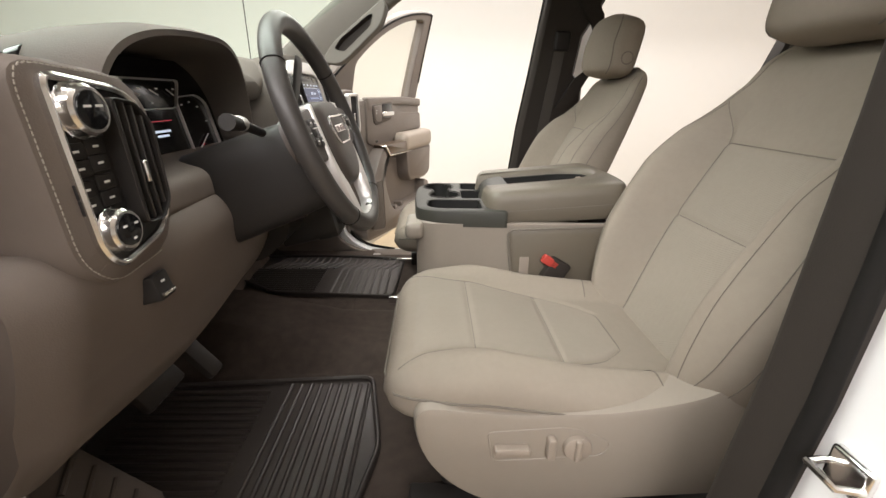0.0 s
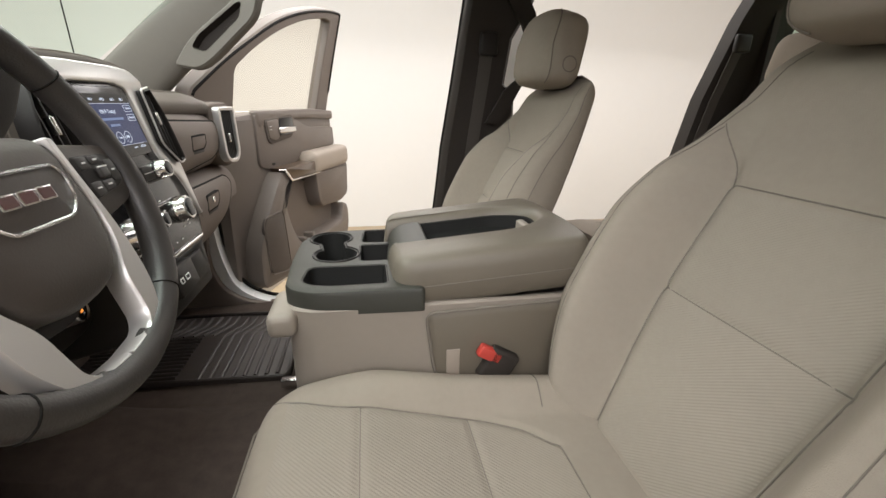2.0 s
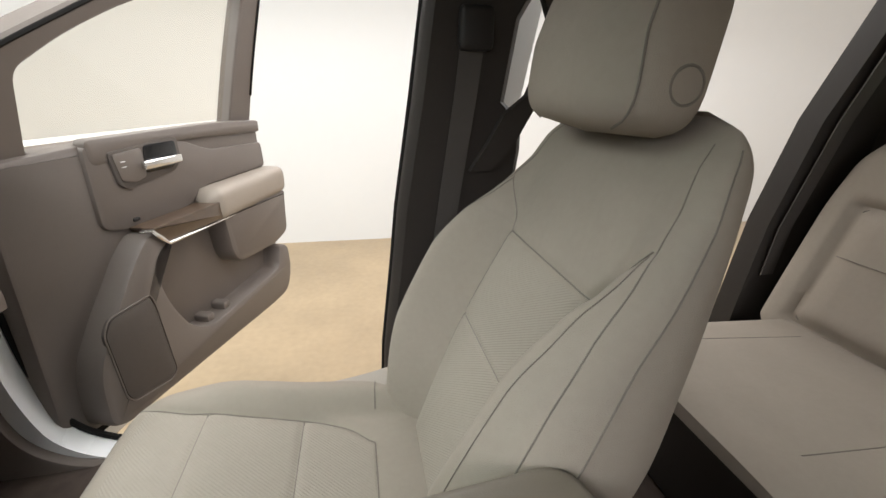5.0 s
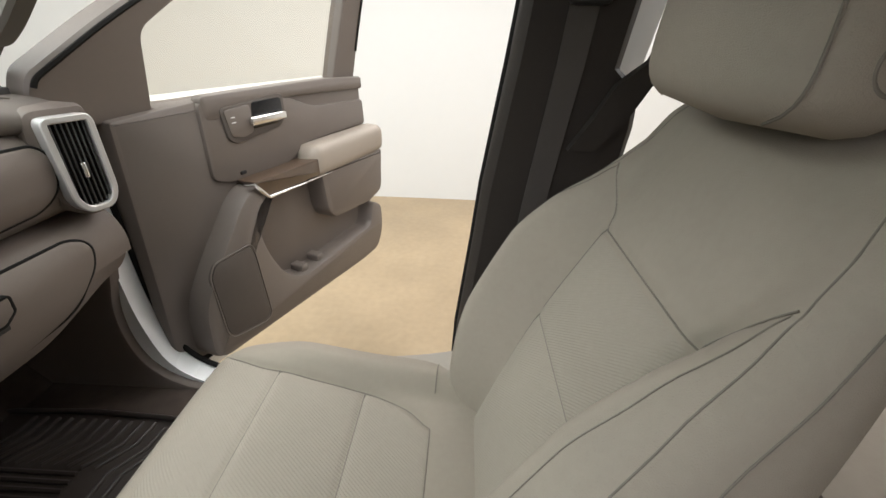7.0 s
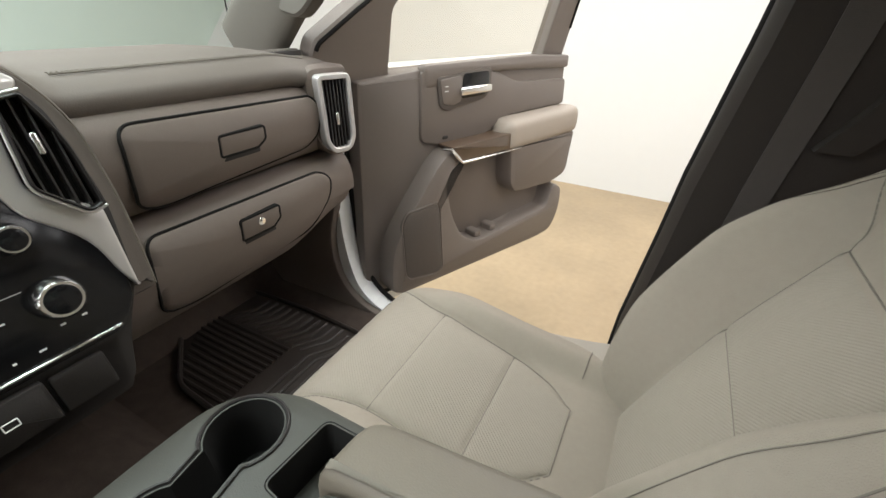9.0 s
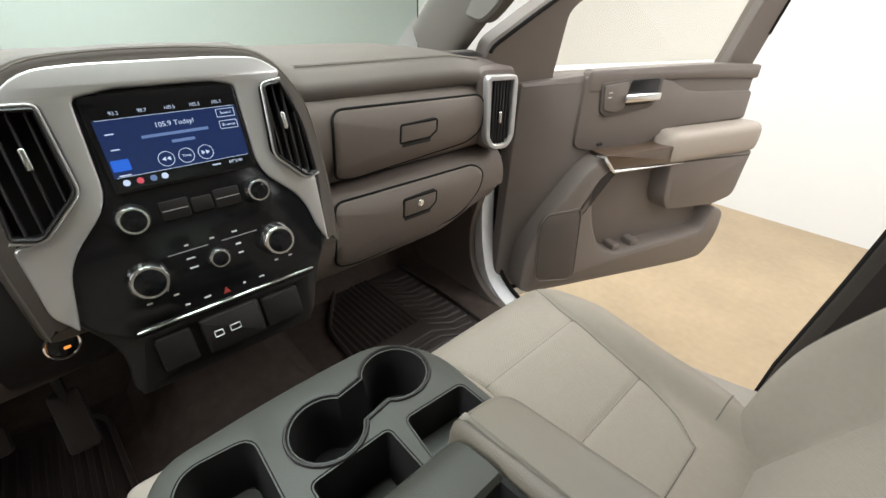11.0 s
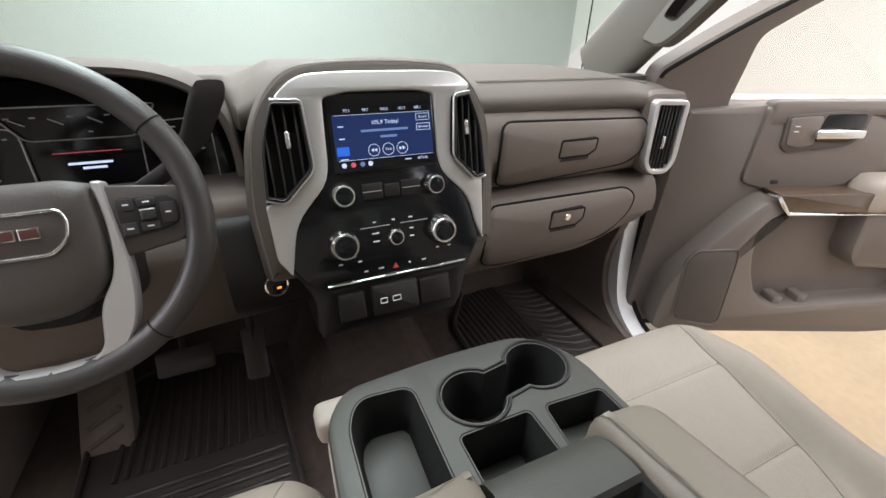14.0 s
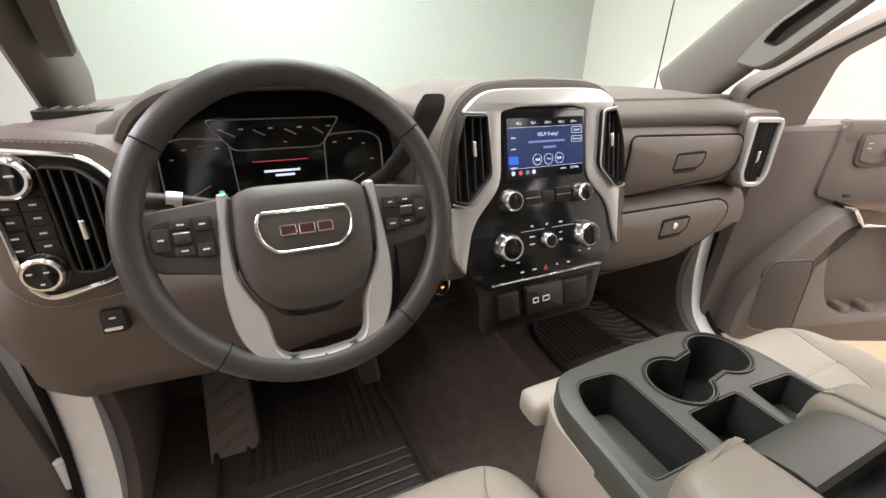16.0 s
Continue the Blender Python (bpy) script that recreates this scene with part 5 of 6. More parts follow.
tube(bm, flat(rpoly([(-0.225, -0.28), (-0.235, -0.15), (-0.214, -0.02), (-0.157, 0.058), (-0.06, 0.068), (0.06, 0.068), (0.157, 0.058), (0.207, -0.02), (0.214, -0.15), (0.205, -0.28)], [0, 0.05, 0.05, 0.05, 0.04, 0.04, 0.05, 0.05, 0.05, 0], 6), -0.0075, ST), 0.0012, n=6)
part("arch_seam", bm, M_SEAM, stack)
sil = rpoly([(-0.180, 0.012), (-0.140, 0.048), (-0.08, 0.052), (0.08, 0.052), (0.140, 0.048), (0.170, 0.025), (0.160, 0.012), (0.130, 0.006), (0.120, -0.10), (0.185, -0.145), (0.180, -0.270), (0.166, -0.240), (0.154, -0.180), (0.094, -0.120), (0.094, 0.012), (0.06, 0.02), (-0.06, 0.02), (-0.102, 0.012), (-0.108, -0.120), (-0.172, -0.185), (-0.192, -0.276), (-0.212, -0.245), (-0.215, -0.150), (-0.183, -0.148), (-0.130, -0.098), (-0.134, 0.008)], [0.015, 0.03, 0.02, 0.02, 0.03, 0.008, 0.004, 0.006, 0.012, 0.008, 0.004, 0.02, 0.03, 0.03, 0.008, 0.01, 0.01, 0.008, 0.03, 0.03, 0.004, 0.01, 0.008, 0.006, 0.012, 0.006], 4)
bm = B()
tops = inset(sil, 0.003)
loops(bm, [flat(sil, -0.015, ST), flat(sil, 0.004, ST), flat(inset(sil, 0.001), 0.006, ST), flat(tops, 0.007, ST)], cap0=False, cap1=False)
vs = [bm.verts.new(ST @ Vector((p.x, p.y, 0.007))) for p in tops]
for tri in tess([[Vector((p.x, p.y, 0)) for p in tops]]):
    bm.faces.new([vs[i] for i in tri])
part("surround", bm, M_SILVER, stack, "satin silver surround")
bm = B()
prism(bm, rpoly([(-0.101, 0.016), (0.096, 0.020), (0.096, -0.116), (0.160, -0.172), (0.176, -0.270), (0.138, -0.318), (-0.138, -0.318), (-0.193, -0.275), (-0.178, -0.182), (-0.106, -0.116)], [0.015, 0.015, 0.03, 0.03, 0.03, 0.01, 0.01, 0.03, 0.03, 0.03]), ST, -0.02, 0.002, 0.003)
blk = part("control_panel", bm, M_GLOSS, stack, "gloss black control panel")
bm = B()
prism(bm, rpoly([(-0.138, -0.318), (0.134, -0.318), (0.115, -0.41), (-0.165, -0.41)], 0.012), ST, -0.06, -0.004, 0.006)
low = part("lower_bin", bm, M_DARK, stack, "black lower bin")
for y0_, y1_ in ((-0.125, -0.075), (0.035, 0.10)):
    bm = B()
    prism(bm, rpoly(rect(y0_, -0.385, y1_, -0.33), 0.006), ST, -0.01, 0.004, 0.004)
    part("flap", bm, M_DARK, low)
bm = B()
prism(bm, rpoly(rect(-0.062, -0.385, 0.03, -0.325), 0.006), ST, -0.01, 0.010, 0.005)
usb = part("usb_block", bm, M_DARK, low)
for y in (-0.041, -0.017):
    bm = B()
    ring(bm, rpoly(rect(y - 0.007, -0.360, y + (0.007 if y < -0.03 else 0.010), -0.349), 0.002), 0.0015, ST, 0.009, 0.0115, 0.0004)
    part("socket", bm, M_MARK, usb)
bm = B()
tube(bm, [ST @ Vector((u, -0.309, 0.004)) for u in np.linspace(-0.138, 0.136, 6)], 0.0022, n=8)
part("chrome_strip", bm, M_CHROME, stack)
for u, r, h, v, nm in ((-0.090, 0.0205, 0.024, -0.148, "volume_knob"), (0.080, 0.0185, 0.024, -0.148, "tuning_knob"), (-0.100, 0.0265, 0.026, -0.236, "temperature_knob"), (0.089, 0.0265, 0.026, -0.236, "temperature_knob"), (-0.004, 0.0155, 0.018, -0.236, "mode_knob")):
    knob(stack, ST, u, v, r, h, nm)
for pts in ([(-0.055, -0.134), (-0.018, -0.134), (-0.018, -0.162), (-0.055, -0.162)], [(0.018, -0.134), (0.055, -0.134), (0.055, -0.162), (0.018, -0.162)], [(-0.014, -0.138), (0.014, -0.138), (0.014, -0.160), (-0.014, -0.160)]):
    bm = B()
    prism(bm, rpoly(pts, 0.003), ST, 0, 0.005, 0.0015)
    part("button", bm, M_DARK, stack)
bars(stack, ST, [(-0.037, -0.148, 0.034), (0.037, -0.148, 0.034), (-0.04, -0.212, 0.055), (0.035, -0.212, 0.055)], 0.0052, M_SILVER, "bright_line", 0.0012)
bars(stack, ST, [(-0.037, -0.141, 0.009), (-0.034, -0.155, 0.005), (0.037, -0.141, 0.009), (0.037, -0.155, 0.009), (-0.04, -0.204, 0.006), (-0.004, -0.204, 0.006), (0.03, -0.204, 0.008), (-0.04, -0.225, 0.012), (-0.04, -0.240, 0.012), (0.03, -0.225, 0.008), (0.03, -0.240, 0.008), (-0.11, -0.272, 0.007), (-0.075, -0.272, 0.007), (0.08, -0.272, 0.006), (0.105, -0.272, 0.006), (-0.066, -0.293, 0.007), (-0.037, -0.292, 0.010), (0.02, -0.291, 0.004), (0.049, -0.291, 0.008)], 0.0026, M_MARK)
bm = B()
prism(bm, [Vector(p) for p in ((-0.014, -0.297), (-0.003, -0.297), (-0.0085, -0.287))], ST, 0.002, 0.0032, 0)
part("hazard_button", bm, M_RED, stack, "red hazard triangle")
# the two vents beside the screen
vent("air_vent", ST @ Matrix.Translation((0, 0, 0.0125)), rpoly([(-0.182, 0.008), (-0.137, 0.006), (-0.133, -0.098), (-0.183, -0.147), (-0.212, -0.138), (-0.205, -0.05)], [0.006, 0.006, 0.01, 0.01, 0.006, 0.03]), 4, (-0.36, -0.17, 1.33), "tall black centre air vent with a bright slider", (-0.165, -0.05), M_DARK, 0.004, lip=0.009)
vent("air_vent", ST @ Matrix.Translation((0, 0, 0.0125)), rpoly([(0.131, 0.006), (0.160, 0.010), (0.182, -0.05), (0.186, -0.140), (0.166, -0.146), (0.122, -0.100)], [0.006, 0.006, 0.03, 0.006, 0.008, 0.01]), 4, (-0.36, 0.155, 1.33), "tall black centre air vent with a bright slider", (0.152, -0.05), M_DARK, 0.004, lip=0.009)
for pts in ([(-0.182, 0.011), (-0.136, 0.009), (-0.131, -0.099), (-0.184, -0.150), (-0.213, -0.141)], [(0.162, 0.013), (0.130, 0.008), (0.121, -0.101), (0.166, -0.149), (0.188, -0.143)]):
    bm = B()
    tube(bm, [ST @ Vector((*p, 0.0165)) for p in rpoly([Vector(p) for p in pts], [0, 0.008, 0.012, 0.012, 0], 5)], 0.0020, n=8)
    part("vent_edge", bm, M_SILVER, stack, "bright metal vent edge")
# screen
screen = thing("touch_screen", (-0.345, -0.005, 1.37), "lit blue radio touch screen in a gloss black bezel", "screen")
SC = ST @ Matrix.Translation((0, 0, 0.0025))
bm = B()
prism(bm, rpoly(rect(-0.098, -0.113, 0.092, 0.013), 0.008), SC, -0.004, 0.002, 0.0015)
bezel = part("bezel", bm, M_GLOSS, screen)
bm = B()
prism(bm, rect(-0.091, -0.108, 0.086, -0.0005), SC, 0.0, 0.0024, 0)
disp = part("display", bm, M_SCREEN, screen, "blue lit display")


def words(text, x, y, size, m, z, material, parent, name="text"):
    cu = bpy.data.curves.new(name, "FONT")
    cu.body, cu.size, cu.align_x, cu.align_y, cu.extrude = text, size, "CENTER", "CENTER", 0.0002
    ob = new(name, cu)
    dg = bpy.context.evaluated_depsgraph_get()
    me = bpy.data.meshes.new_from_object(ob.evaluated_get(dg))
    bpy.data.objects.remove(ob)
    bm = B()
    bm.from_mesh(me)
    bpy.data.meshes.remove(me)
    moved(bm, m @ Matrix.Translation((x, y, z)))
    return part(name, bm, material, parent)


for y0_, y1_ in ((-0.017, -0.0005), (-0.108, -0.0915)):
    bm = B()
    prism(bm, rect(-0.091, y0_, 0.086, y1_), SC, 0.0022, 0.0026, 0)
    part("dark_band", bm, M_GLOSS, disp)
words("105.9 Today!", 0.0, -0.031, 0.0095, SC, 0.0028, M_SCRTXT, disp)
for s_, x_ in (("93.3", -0.065), ("98.7", -0.033), ("100.5", 0.0), ("103.3", 0.032), ("105.1", 0.062)):
    words(s_, x_, -0.010, 0.0065, SC, 0.0028, M_SCRTXT, disp)
words("Sound", 0.070, -0.026, 0.006, SC, 0.0032, M_SCRTXT, disp)
words("Browse", 0.070, -0.043, 0.006, SC, 0.0032, M_SCRTXT, disp)
words("Tune", 0.001, -0.077, 0.0055, SC, 0.0032, M_SCRTXT, disp)
words("68°5:46", 0.064, -0.0975, 0.0065, SC, 0.0028, M_SCRTXT, disp)
bars(disp, SC, [(-0.002, -0.044, 0.085), (0.004, -0.055, 0.03)], 0.0026, M_SCRDIM, "text_line", 0.004)
bars(disp, SC, [(-0.002, -0.017, 0.172), (-0.002, -0.091, 0.172)], 0.0026, M_SCRTXT, "rule", 0.0006)
bars(disp, SC, [(-0.078, -0.035, 0.010), (-0.078, -0.055, 0.010), (-0.078, -0.089, 0.014), (0.036, -0.0975, 0.012)], 0.0026, M_SCRTXT, "text_line", 0.0018)
bm = B()
prism(bm, rpoly(rect(-0.089, -0.083, -0.068, -0.068), 0.002), SC, 0.002, 0.0028, 0)
part("band_button", bm, M_SCRBTN, disp)
for y in (-0.026, -0.043):
    bm = B()
    ring(bm, rpoly(rect(0.057, y - 0.006, 0.083, y + 0.006), 0.002), 0.0008, SC, 0.002, 0.003, 0.0002)
    part("soft_button", bm, M_SCRTXT, disp)
for x in (-0.025, 0.001, 0.027):
    bm = B()
    ring(bm, circle(x, -0.077, 0.0105), 0.0008, SC, 0.002, 0.003, 0.0002)
    part("round_button", bm, M_SCRTXT, disp)
for x, s_ in ((-0.025, -1), (0.027, 1)):
    for q in (-0.003, 0.003):
        bm = B()
        prism(bm, [Vector((x + q - 0.0025 * s_, -0.0738)), Vector((x + q - 0.0025 * s_, -0.0802)), Vector((x + q + 0.0025 * s_, -0.077))], SC, 0.0024, 0.003, 0)
        part("arrow", bm, M_SCRTXT, disp)
for x, mm in ((-0.080, M_SCRTXT), (-0.064, M_SCRRED), (-0.048, M_SCRDIM), (-0.034, M_SCRTXT)):
    bm = B()
    prism(bm, circle(x, -0.099, 0.0042, 20), SC, 0.002, 0.0028, 0)
    part("icon", bm, mm, disp)
# start button
st = thing("start_button", (-0.33, -0.225, 1.15), "round chrome-ringed start button with an amber light", "button")
SB = axes((-0.335, -0.222, 1.173), (-0.15, 1, 0), (-0.3, 0, 1))
bm = B()
ring(bm, circle(0, 0, 0.0215), 0.004, SB, -0.03, 0.012, 0.002)
part("ring", bm, M_CHROME, st)
bm = B()
prism(bm, circle(0, 0, 0.0176), SB, -0.03, 0.009, 0.002)
bt = part("cap", bm, M_GLOSS, st)
bars(bt, SB, [(0.003, -0.006, 0.008)], 0.0092, M_AMBER, "lamp", 0.004)
# a brown panel whose shade is put in by giving it the black plastic
bm = across(rpoly([(-0.60, 1.30), (-0.37, 1.30), (-0.335, 1.20), (-0.35, 1.12), (-0.42, 1.06), (-0.60, 1.06)], 0.03), np.linspace(-0.30, -0.12, 8))
part("column_side_panel", bm, M_DARK, dash, "brown panel beside the steering column, coloured black for the shade there")

# ---- steering wheel ----
WH = axes((-0.188, -0.472, 1.392), (0, 1, 0), (-0.35, 0, 0.937))
wheel = thing("steering_wheel", (-0.3, -0.472, 1.20), "black leather steering wheel with silver lower spokes", "steering wheel")
bm = B()
tube(bm, [WH @ Vector((0.180 * math.cos(a), 0.180 * math.sin(a), 0.0)) for a in np.linspace(0, 2 * math.pi, 72, endpoint=False)], 0.0165, closed=True, n=16)
rim = part("rim", bm, M_WHEEL, wheel, "black leather rim")
for a in (35, 145, 232, 308):
    bm = B()
    c = Vector((0.180 * math.cos(radians(a)), 0.180 * math.sin(radians(a)), 0))
    rad = c.normalized()
    tube(bm, [WH @ (c + (rad * math.cos(t) + Vector((0, 0, 1)) * math.sin(t)) * 0.0167) for t in np.linspace(0, 2 * math.pi, 20, endpoint=False)], 0.001, closed=True, n=5)
    part("seam", bm, M_SEAL, rim)
hubo = rpoly([(-0.078, 0.040), (-0.055, 0.049), (0.055, 0.049), (0.078, 0.040), (0.083, -0.015), (0.079, -0.06), (0.056, -0.096), (0.02, -0.107), (-0.02, -0.107), (-0.056, -0.096), (-0.079, -0.06), (-0.083, -0.015)], [0.012, 0.03, 0.03, 0.012, 0.04, 0.03, 0.03, 0.03, 0.03, 0.03, 0.03, 0.04], 6)
hubc = Vector((0, -0.028))
bm = B()
loops(bm, [flat(hubo, -0.045, WH), flat(hubo, -0.002, WH), flat(inset(hubo, 0.003), 0.006, WH), *(flat([hubc + (p - hubc) * q_ for p in hubo], z_, WH) for q_, z_ in ((0.90, 0.0115), (0.78, 0.0155), (0.62, 0.0172), (0.40, 0.0178), (0.2, 0.018)))])
hub = part("hub", bm, M_HUB, wheel, "dark brown airbag cover", angle=60)
EMB = WH @ Matrix.Translation((0.0, -0.006, 0.0172))
emb_o = rpoly([(-0.057, 0.010), (-0.051, 0.024), (0.051, 0.024), (0.057, 0.010), (0.053, -0.012), (0.036, -0.027), (-0.036, -0.027), (-0.053, -0.012)], 0.008)
bm = B()
ring(bm, emb_o, 0.0035, EMB, -0.006, 0.003, 0.001)
part("badge_frame", bm, M_CHROME, hub, "chrome badge outline")
bm = B()
prism(bm, inset(emb_o, 0.003), EMB, -0.006, 0.0012, 0.0005)
bd = part("badge", bm, M_HUB, hub)
for x in (-0.021, 0.0, 0.021):
    bm = B()
    prism(bm, rpoly(rect(x - 0.0095, -0.0065, x + 0.0095, 0.0065), 0.002), EMB, 0.001, 0.003, 0.001)
    b = part("badge_block", bm, M_CHROME, bd, "plain bright badge block with a dark red middle")
    bm = B()
    prism(bm, rpoly(rect(x - 0.0078, -0.0048, x + 0.0078, 0.0048), 0.001), EMB, 0.0028, 0.0034, 0)
    part("fill", bm, M_BADGE, b)
for s in (-1, 1):
    spoke = rpoly([(s * 0.075, 0.040), (s * 0.168, 0.030), (s * 0.176, 0.012), (s * 0.174, -0.018), (s * 0.160, -0.036), (s * 0.082, -0.050)], [0.005, 0.015, 0.015, 0.015, 0.015, 0.005])
    bm = B()
    prism(bm, spoke, WH, -0.025, 0.004, 0.005)
    sp = part("spoke", bm, M_HUB, wheel, "dark side spoke with switches")
    pad = rpoly([(s * 0.098, 0.022), (s * 0.150, 0.020), (s * 0.161, 0.010), (s * 0.159, -0.012), (s * 0.148, -0.018), (s * 0.098, -0.026)], 0.006)
    bm = B()
    prism(bm, pad, WH, 0.0, 0.0075, 0.002)
    sw_ = part("switch_pad", bm, M_DARK, sp)
    for x0_, y0_, x1_, y1_ in ((0.100, 0.006, 0.116, 0.020), (0.100, -0.023, 0.116, -0.008), (0.119, -0.019, 0.138, -0.009), (0.119, 0.010, 0.138, 0.019), (0.141, -0.012, 0.157, 0.012)):
        bm = B()
        prism(bm, rpoly(rect(min(s * x0_, s * x1_), y0_, max(s * x0_, s * x1_), y1_), 0.002), WH, 0.007, 0.0088, 0.0008)
        part("button", bm, M_SLAT, sw_)
    bm = B()
    box(bm, s * 0.1285 - 0.008, -0.007, 0.006, s * 0.1285 + 0.008, 0.007, 0.0125, 0.003)
    part("rocker", moved(bm, WH), M_SLAT, sp)
    bm = B()
    box(bm, s * 0.1285 - 0.008, 0.0045, 0.010, s * 0.1285 + 0.008, 0.0062, 0.0128, 0.0005, 1)
    part("bright_edge", moved(bm, WH), M_SILVER, sp)
    bars(sp, WH, [(s * 0.1285, 0.0145, 0.007), (s * 0.1285, -0.014, 0.007), (s * 0.108, 0.013, 0.006), (s * 0.108, -0.015, 0.007), (s * 0.149, 0.0, 0.006)], 0.009, M_MARK, h=0.0018)
    sil_s = rpoly([(s * 0.079, 0.044), (s * 0.090, 0.044), (s * 0.094, 0.0), (s * 0.099, -0.045), (s * 0.099, -0.085), (s * 0.092, -0.128), (s * 0.070, -0.163), (s * 0.045, -0.180), (0, -0.186), (0, -0.163), (s * 0.042, -0.160), (s * 0.054, -0.148), (s * 0.060, -0.10), (s * 0.078, -0.070), (s * 0.084, -0.045), (s * 0.085, 0.0)], [0.003, 0.004, 0.03, 0.02, 0.03, 0.03, 0.03, 0.02, 0, 0, 0.01, 0.01, 0.015, 0.012, 0.015, 0.02])
    bm = B()
    loops(bm, [flat(sil_s, -0.015, WH), flat(sil_s, 0.005, WH), flat(inset(sil_s, 0.0025), 0.0085, WH)], cap1=False)
    tp = inset(sil_s, 0.0025)
    vs = [bm.verts.new(WH @ Vector((p.x, p.y, 0.0085))) for p in tp]
    for tri in tess([[Vector((p.x, p.y, 0)) for p in tp]]):
        bm.faces.new([vs[i] for i in tri])
    part("lower_spoke", bm, M_SILVER, wheel, "satin silver lower spoke")
# column shroud, stalks
col = thing("steering_column", (-0.36, -0.472, 1.2), "black steering column shroud with stalks", "steering column")
bm, rows = B(), []
for t, hw, hh in ((-0.03, 0.05, 0.045), (-0.06, 0.060, 0.052), (-0.14, 0.064, 0.058), (-0.26, 0.064, 0.062)):
    rows.append([WH @ Vector((hw * spow(math.cos(a), 0.6), -0.045 + (hh + 0.03) * spow(math.sin(a), 0.6), t)) for a in np.linspace(0, 2 * math.pi, 28, endpoint=False)])
loops(bm, rows)
part("shroud", bm, M_DARK, col)
bm = B()
tube(bm, [WH @ Vector((-0.07, 0.03, -0.09)), WH @ Vector((-0.13, 0.045, -0.085)), WH @ Vector((-0.19, 0.052, -0.08))], [0.007, 0.008, 0.012], n=12)
part("indicator_stalk", bm, M_DARK, col, "black indicator stalk")
bm = B()
tube(bm, [WH @ Vector((-0.135, 0.047, -0.085)), WH @ Vector((-0.152, 0.05, -0.083))], 0.0105, n=12)
part("stalk_collar", bm, M_SILVER, col)
bm = B()
loops(bm, [[WH @ Vector((x + w * spow(math.cos(a), 0.5), y + 0.009 * spow(math.sin(a), 0.5), z)) for a in np.linspace(0, 2 * math.pi, 16, endpoint=False)] for x, y, z, w in ((0.09, 0.03, -0.12, 0.012), (0.145, 0.06, -0.10, 0.013), (0.185, 0.10, -0.08, 0.018), (0.21, 0.145, -0.06, 0.021), (0.217, 0.158, -0.055, 0.018))])
part("gear_lever", bm, M_DARK, col, "black column gear lever")

# ---- floor mats and pedals ----


def mat_mesh(outline, chevron, label, base):
    ob = thing("floor_mat", base, label, "floor mat", "floor mats")
    m = axes((0, 0, base[2]), (1, 0, 0), (0, 1, 0))
    bm = B()
    prism(bm, outline, m, 0, 0.006, 0.002)
    sheet = part("sheet", bm, M_RUBBER, ob)
    bm = B()
    ring(bm, outline, 0.012, m, 0.004, 0.018, 0.004)
    part("raised_edge", bm, M_RUBBER, ob)
    for pts in chevron:
        bm = B()
        tube(bm, [m @ Vector((p[0], p[1], 0.006)) for p in pts], 0.0065, n=8)
        part("rib", bm, M_RUBBER, sheet)
    return ob


pm = rpoly([(-0.88, 0.46), (-0.66, 0.31), (-0.16, 0.28), (-0.14, 0.70), (-0.36, 0.735), (-0.60, 0.745), (-0.86, 0.73)], [0.03, 0.04, 0.03, 0.03, 0.05, 0.05, 0.05])
ribs = [[(-0.83 + 0.14 * max(0, (0.50 - y) / 0.18), y), (-0.50, y)] for y in np.linspace(0.335, 0.565, 12)]
ribs += [[(x, 0.58), (x + 0.05, 0.65), (x + 0.055, 0.715)] for x in np.linspace(-0.80, -0.47, 11)]
ribs += [[(x, 0.31), (x, 0.57), (x + 0.045, 0.64), (x + 0.05, 0.70)] for x in np.linspace(-0.43, -0.20, 8)]
mat_mesh(pm, ribs, "black ribbed rubber floor mat before the passenger seat", (-0.5, 0.5, FLOOR + 0.001))
dm = rpoly([(-0.84, -0.40), (-0.74, -0.27), (-0.17, -0.235), (-0.12, -0.50), (-0.16, -0.70), (-0.62, -0.72), (-0.80, -0.66)], [0.03, 0.04, 0.04, 0.03, 0.04, 0.05, 0.05])
ribs = [[(-0.76, y), (-0.45, y)] for y in np.linspace(-0.64, -0.30, 15)]
ribs += [[(x, -0.27), (x, -0.66)] for x in np.linspace(-0.40, -0.18, 9)]
mat_mesh(dm, ribs, "black ribbed rubber floor mat before the driver's seat", (-0.45, -0.48, FLOOR + 0.001))

rest = thing("foot_rest", (-0.62, -0.66, FLOOR), "dark moulded foot rest with diagonal ridges", "foot rest")
FR = axes((-0.60, -0.665, FLOOR + 0.055), (0, 1, 0), (-0.72, 0, 0.69))
bm = B()
prism(bm, rpoly([(-0.06, -0.10), (0.055, -0.10), (0.045, 0.20), (-0.06, 0.20)], 0.02), FR, -0.05, 0.0, 0.008)
part("body", bm, M_DASH, rest)
for i in range(5):
    bm = B()
    tube(bm, [FR @ Vector((-0.04, -0.05 + 0.045 * i, 0.001)), FR @ Vector((0.03, -0.015 + 0.045 * i, 0.001))], 0.006, n=8)
    part("ridge", bm, M_DASH, rest)
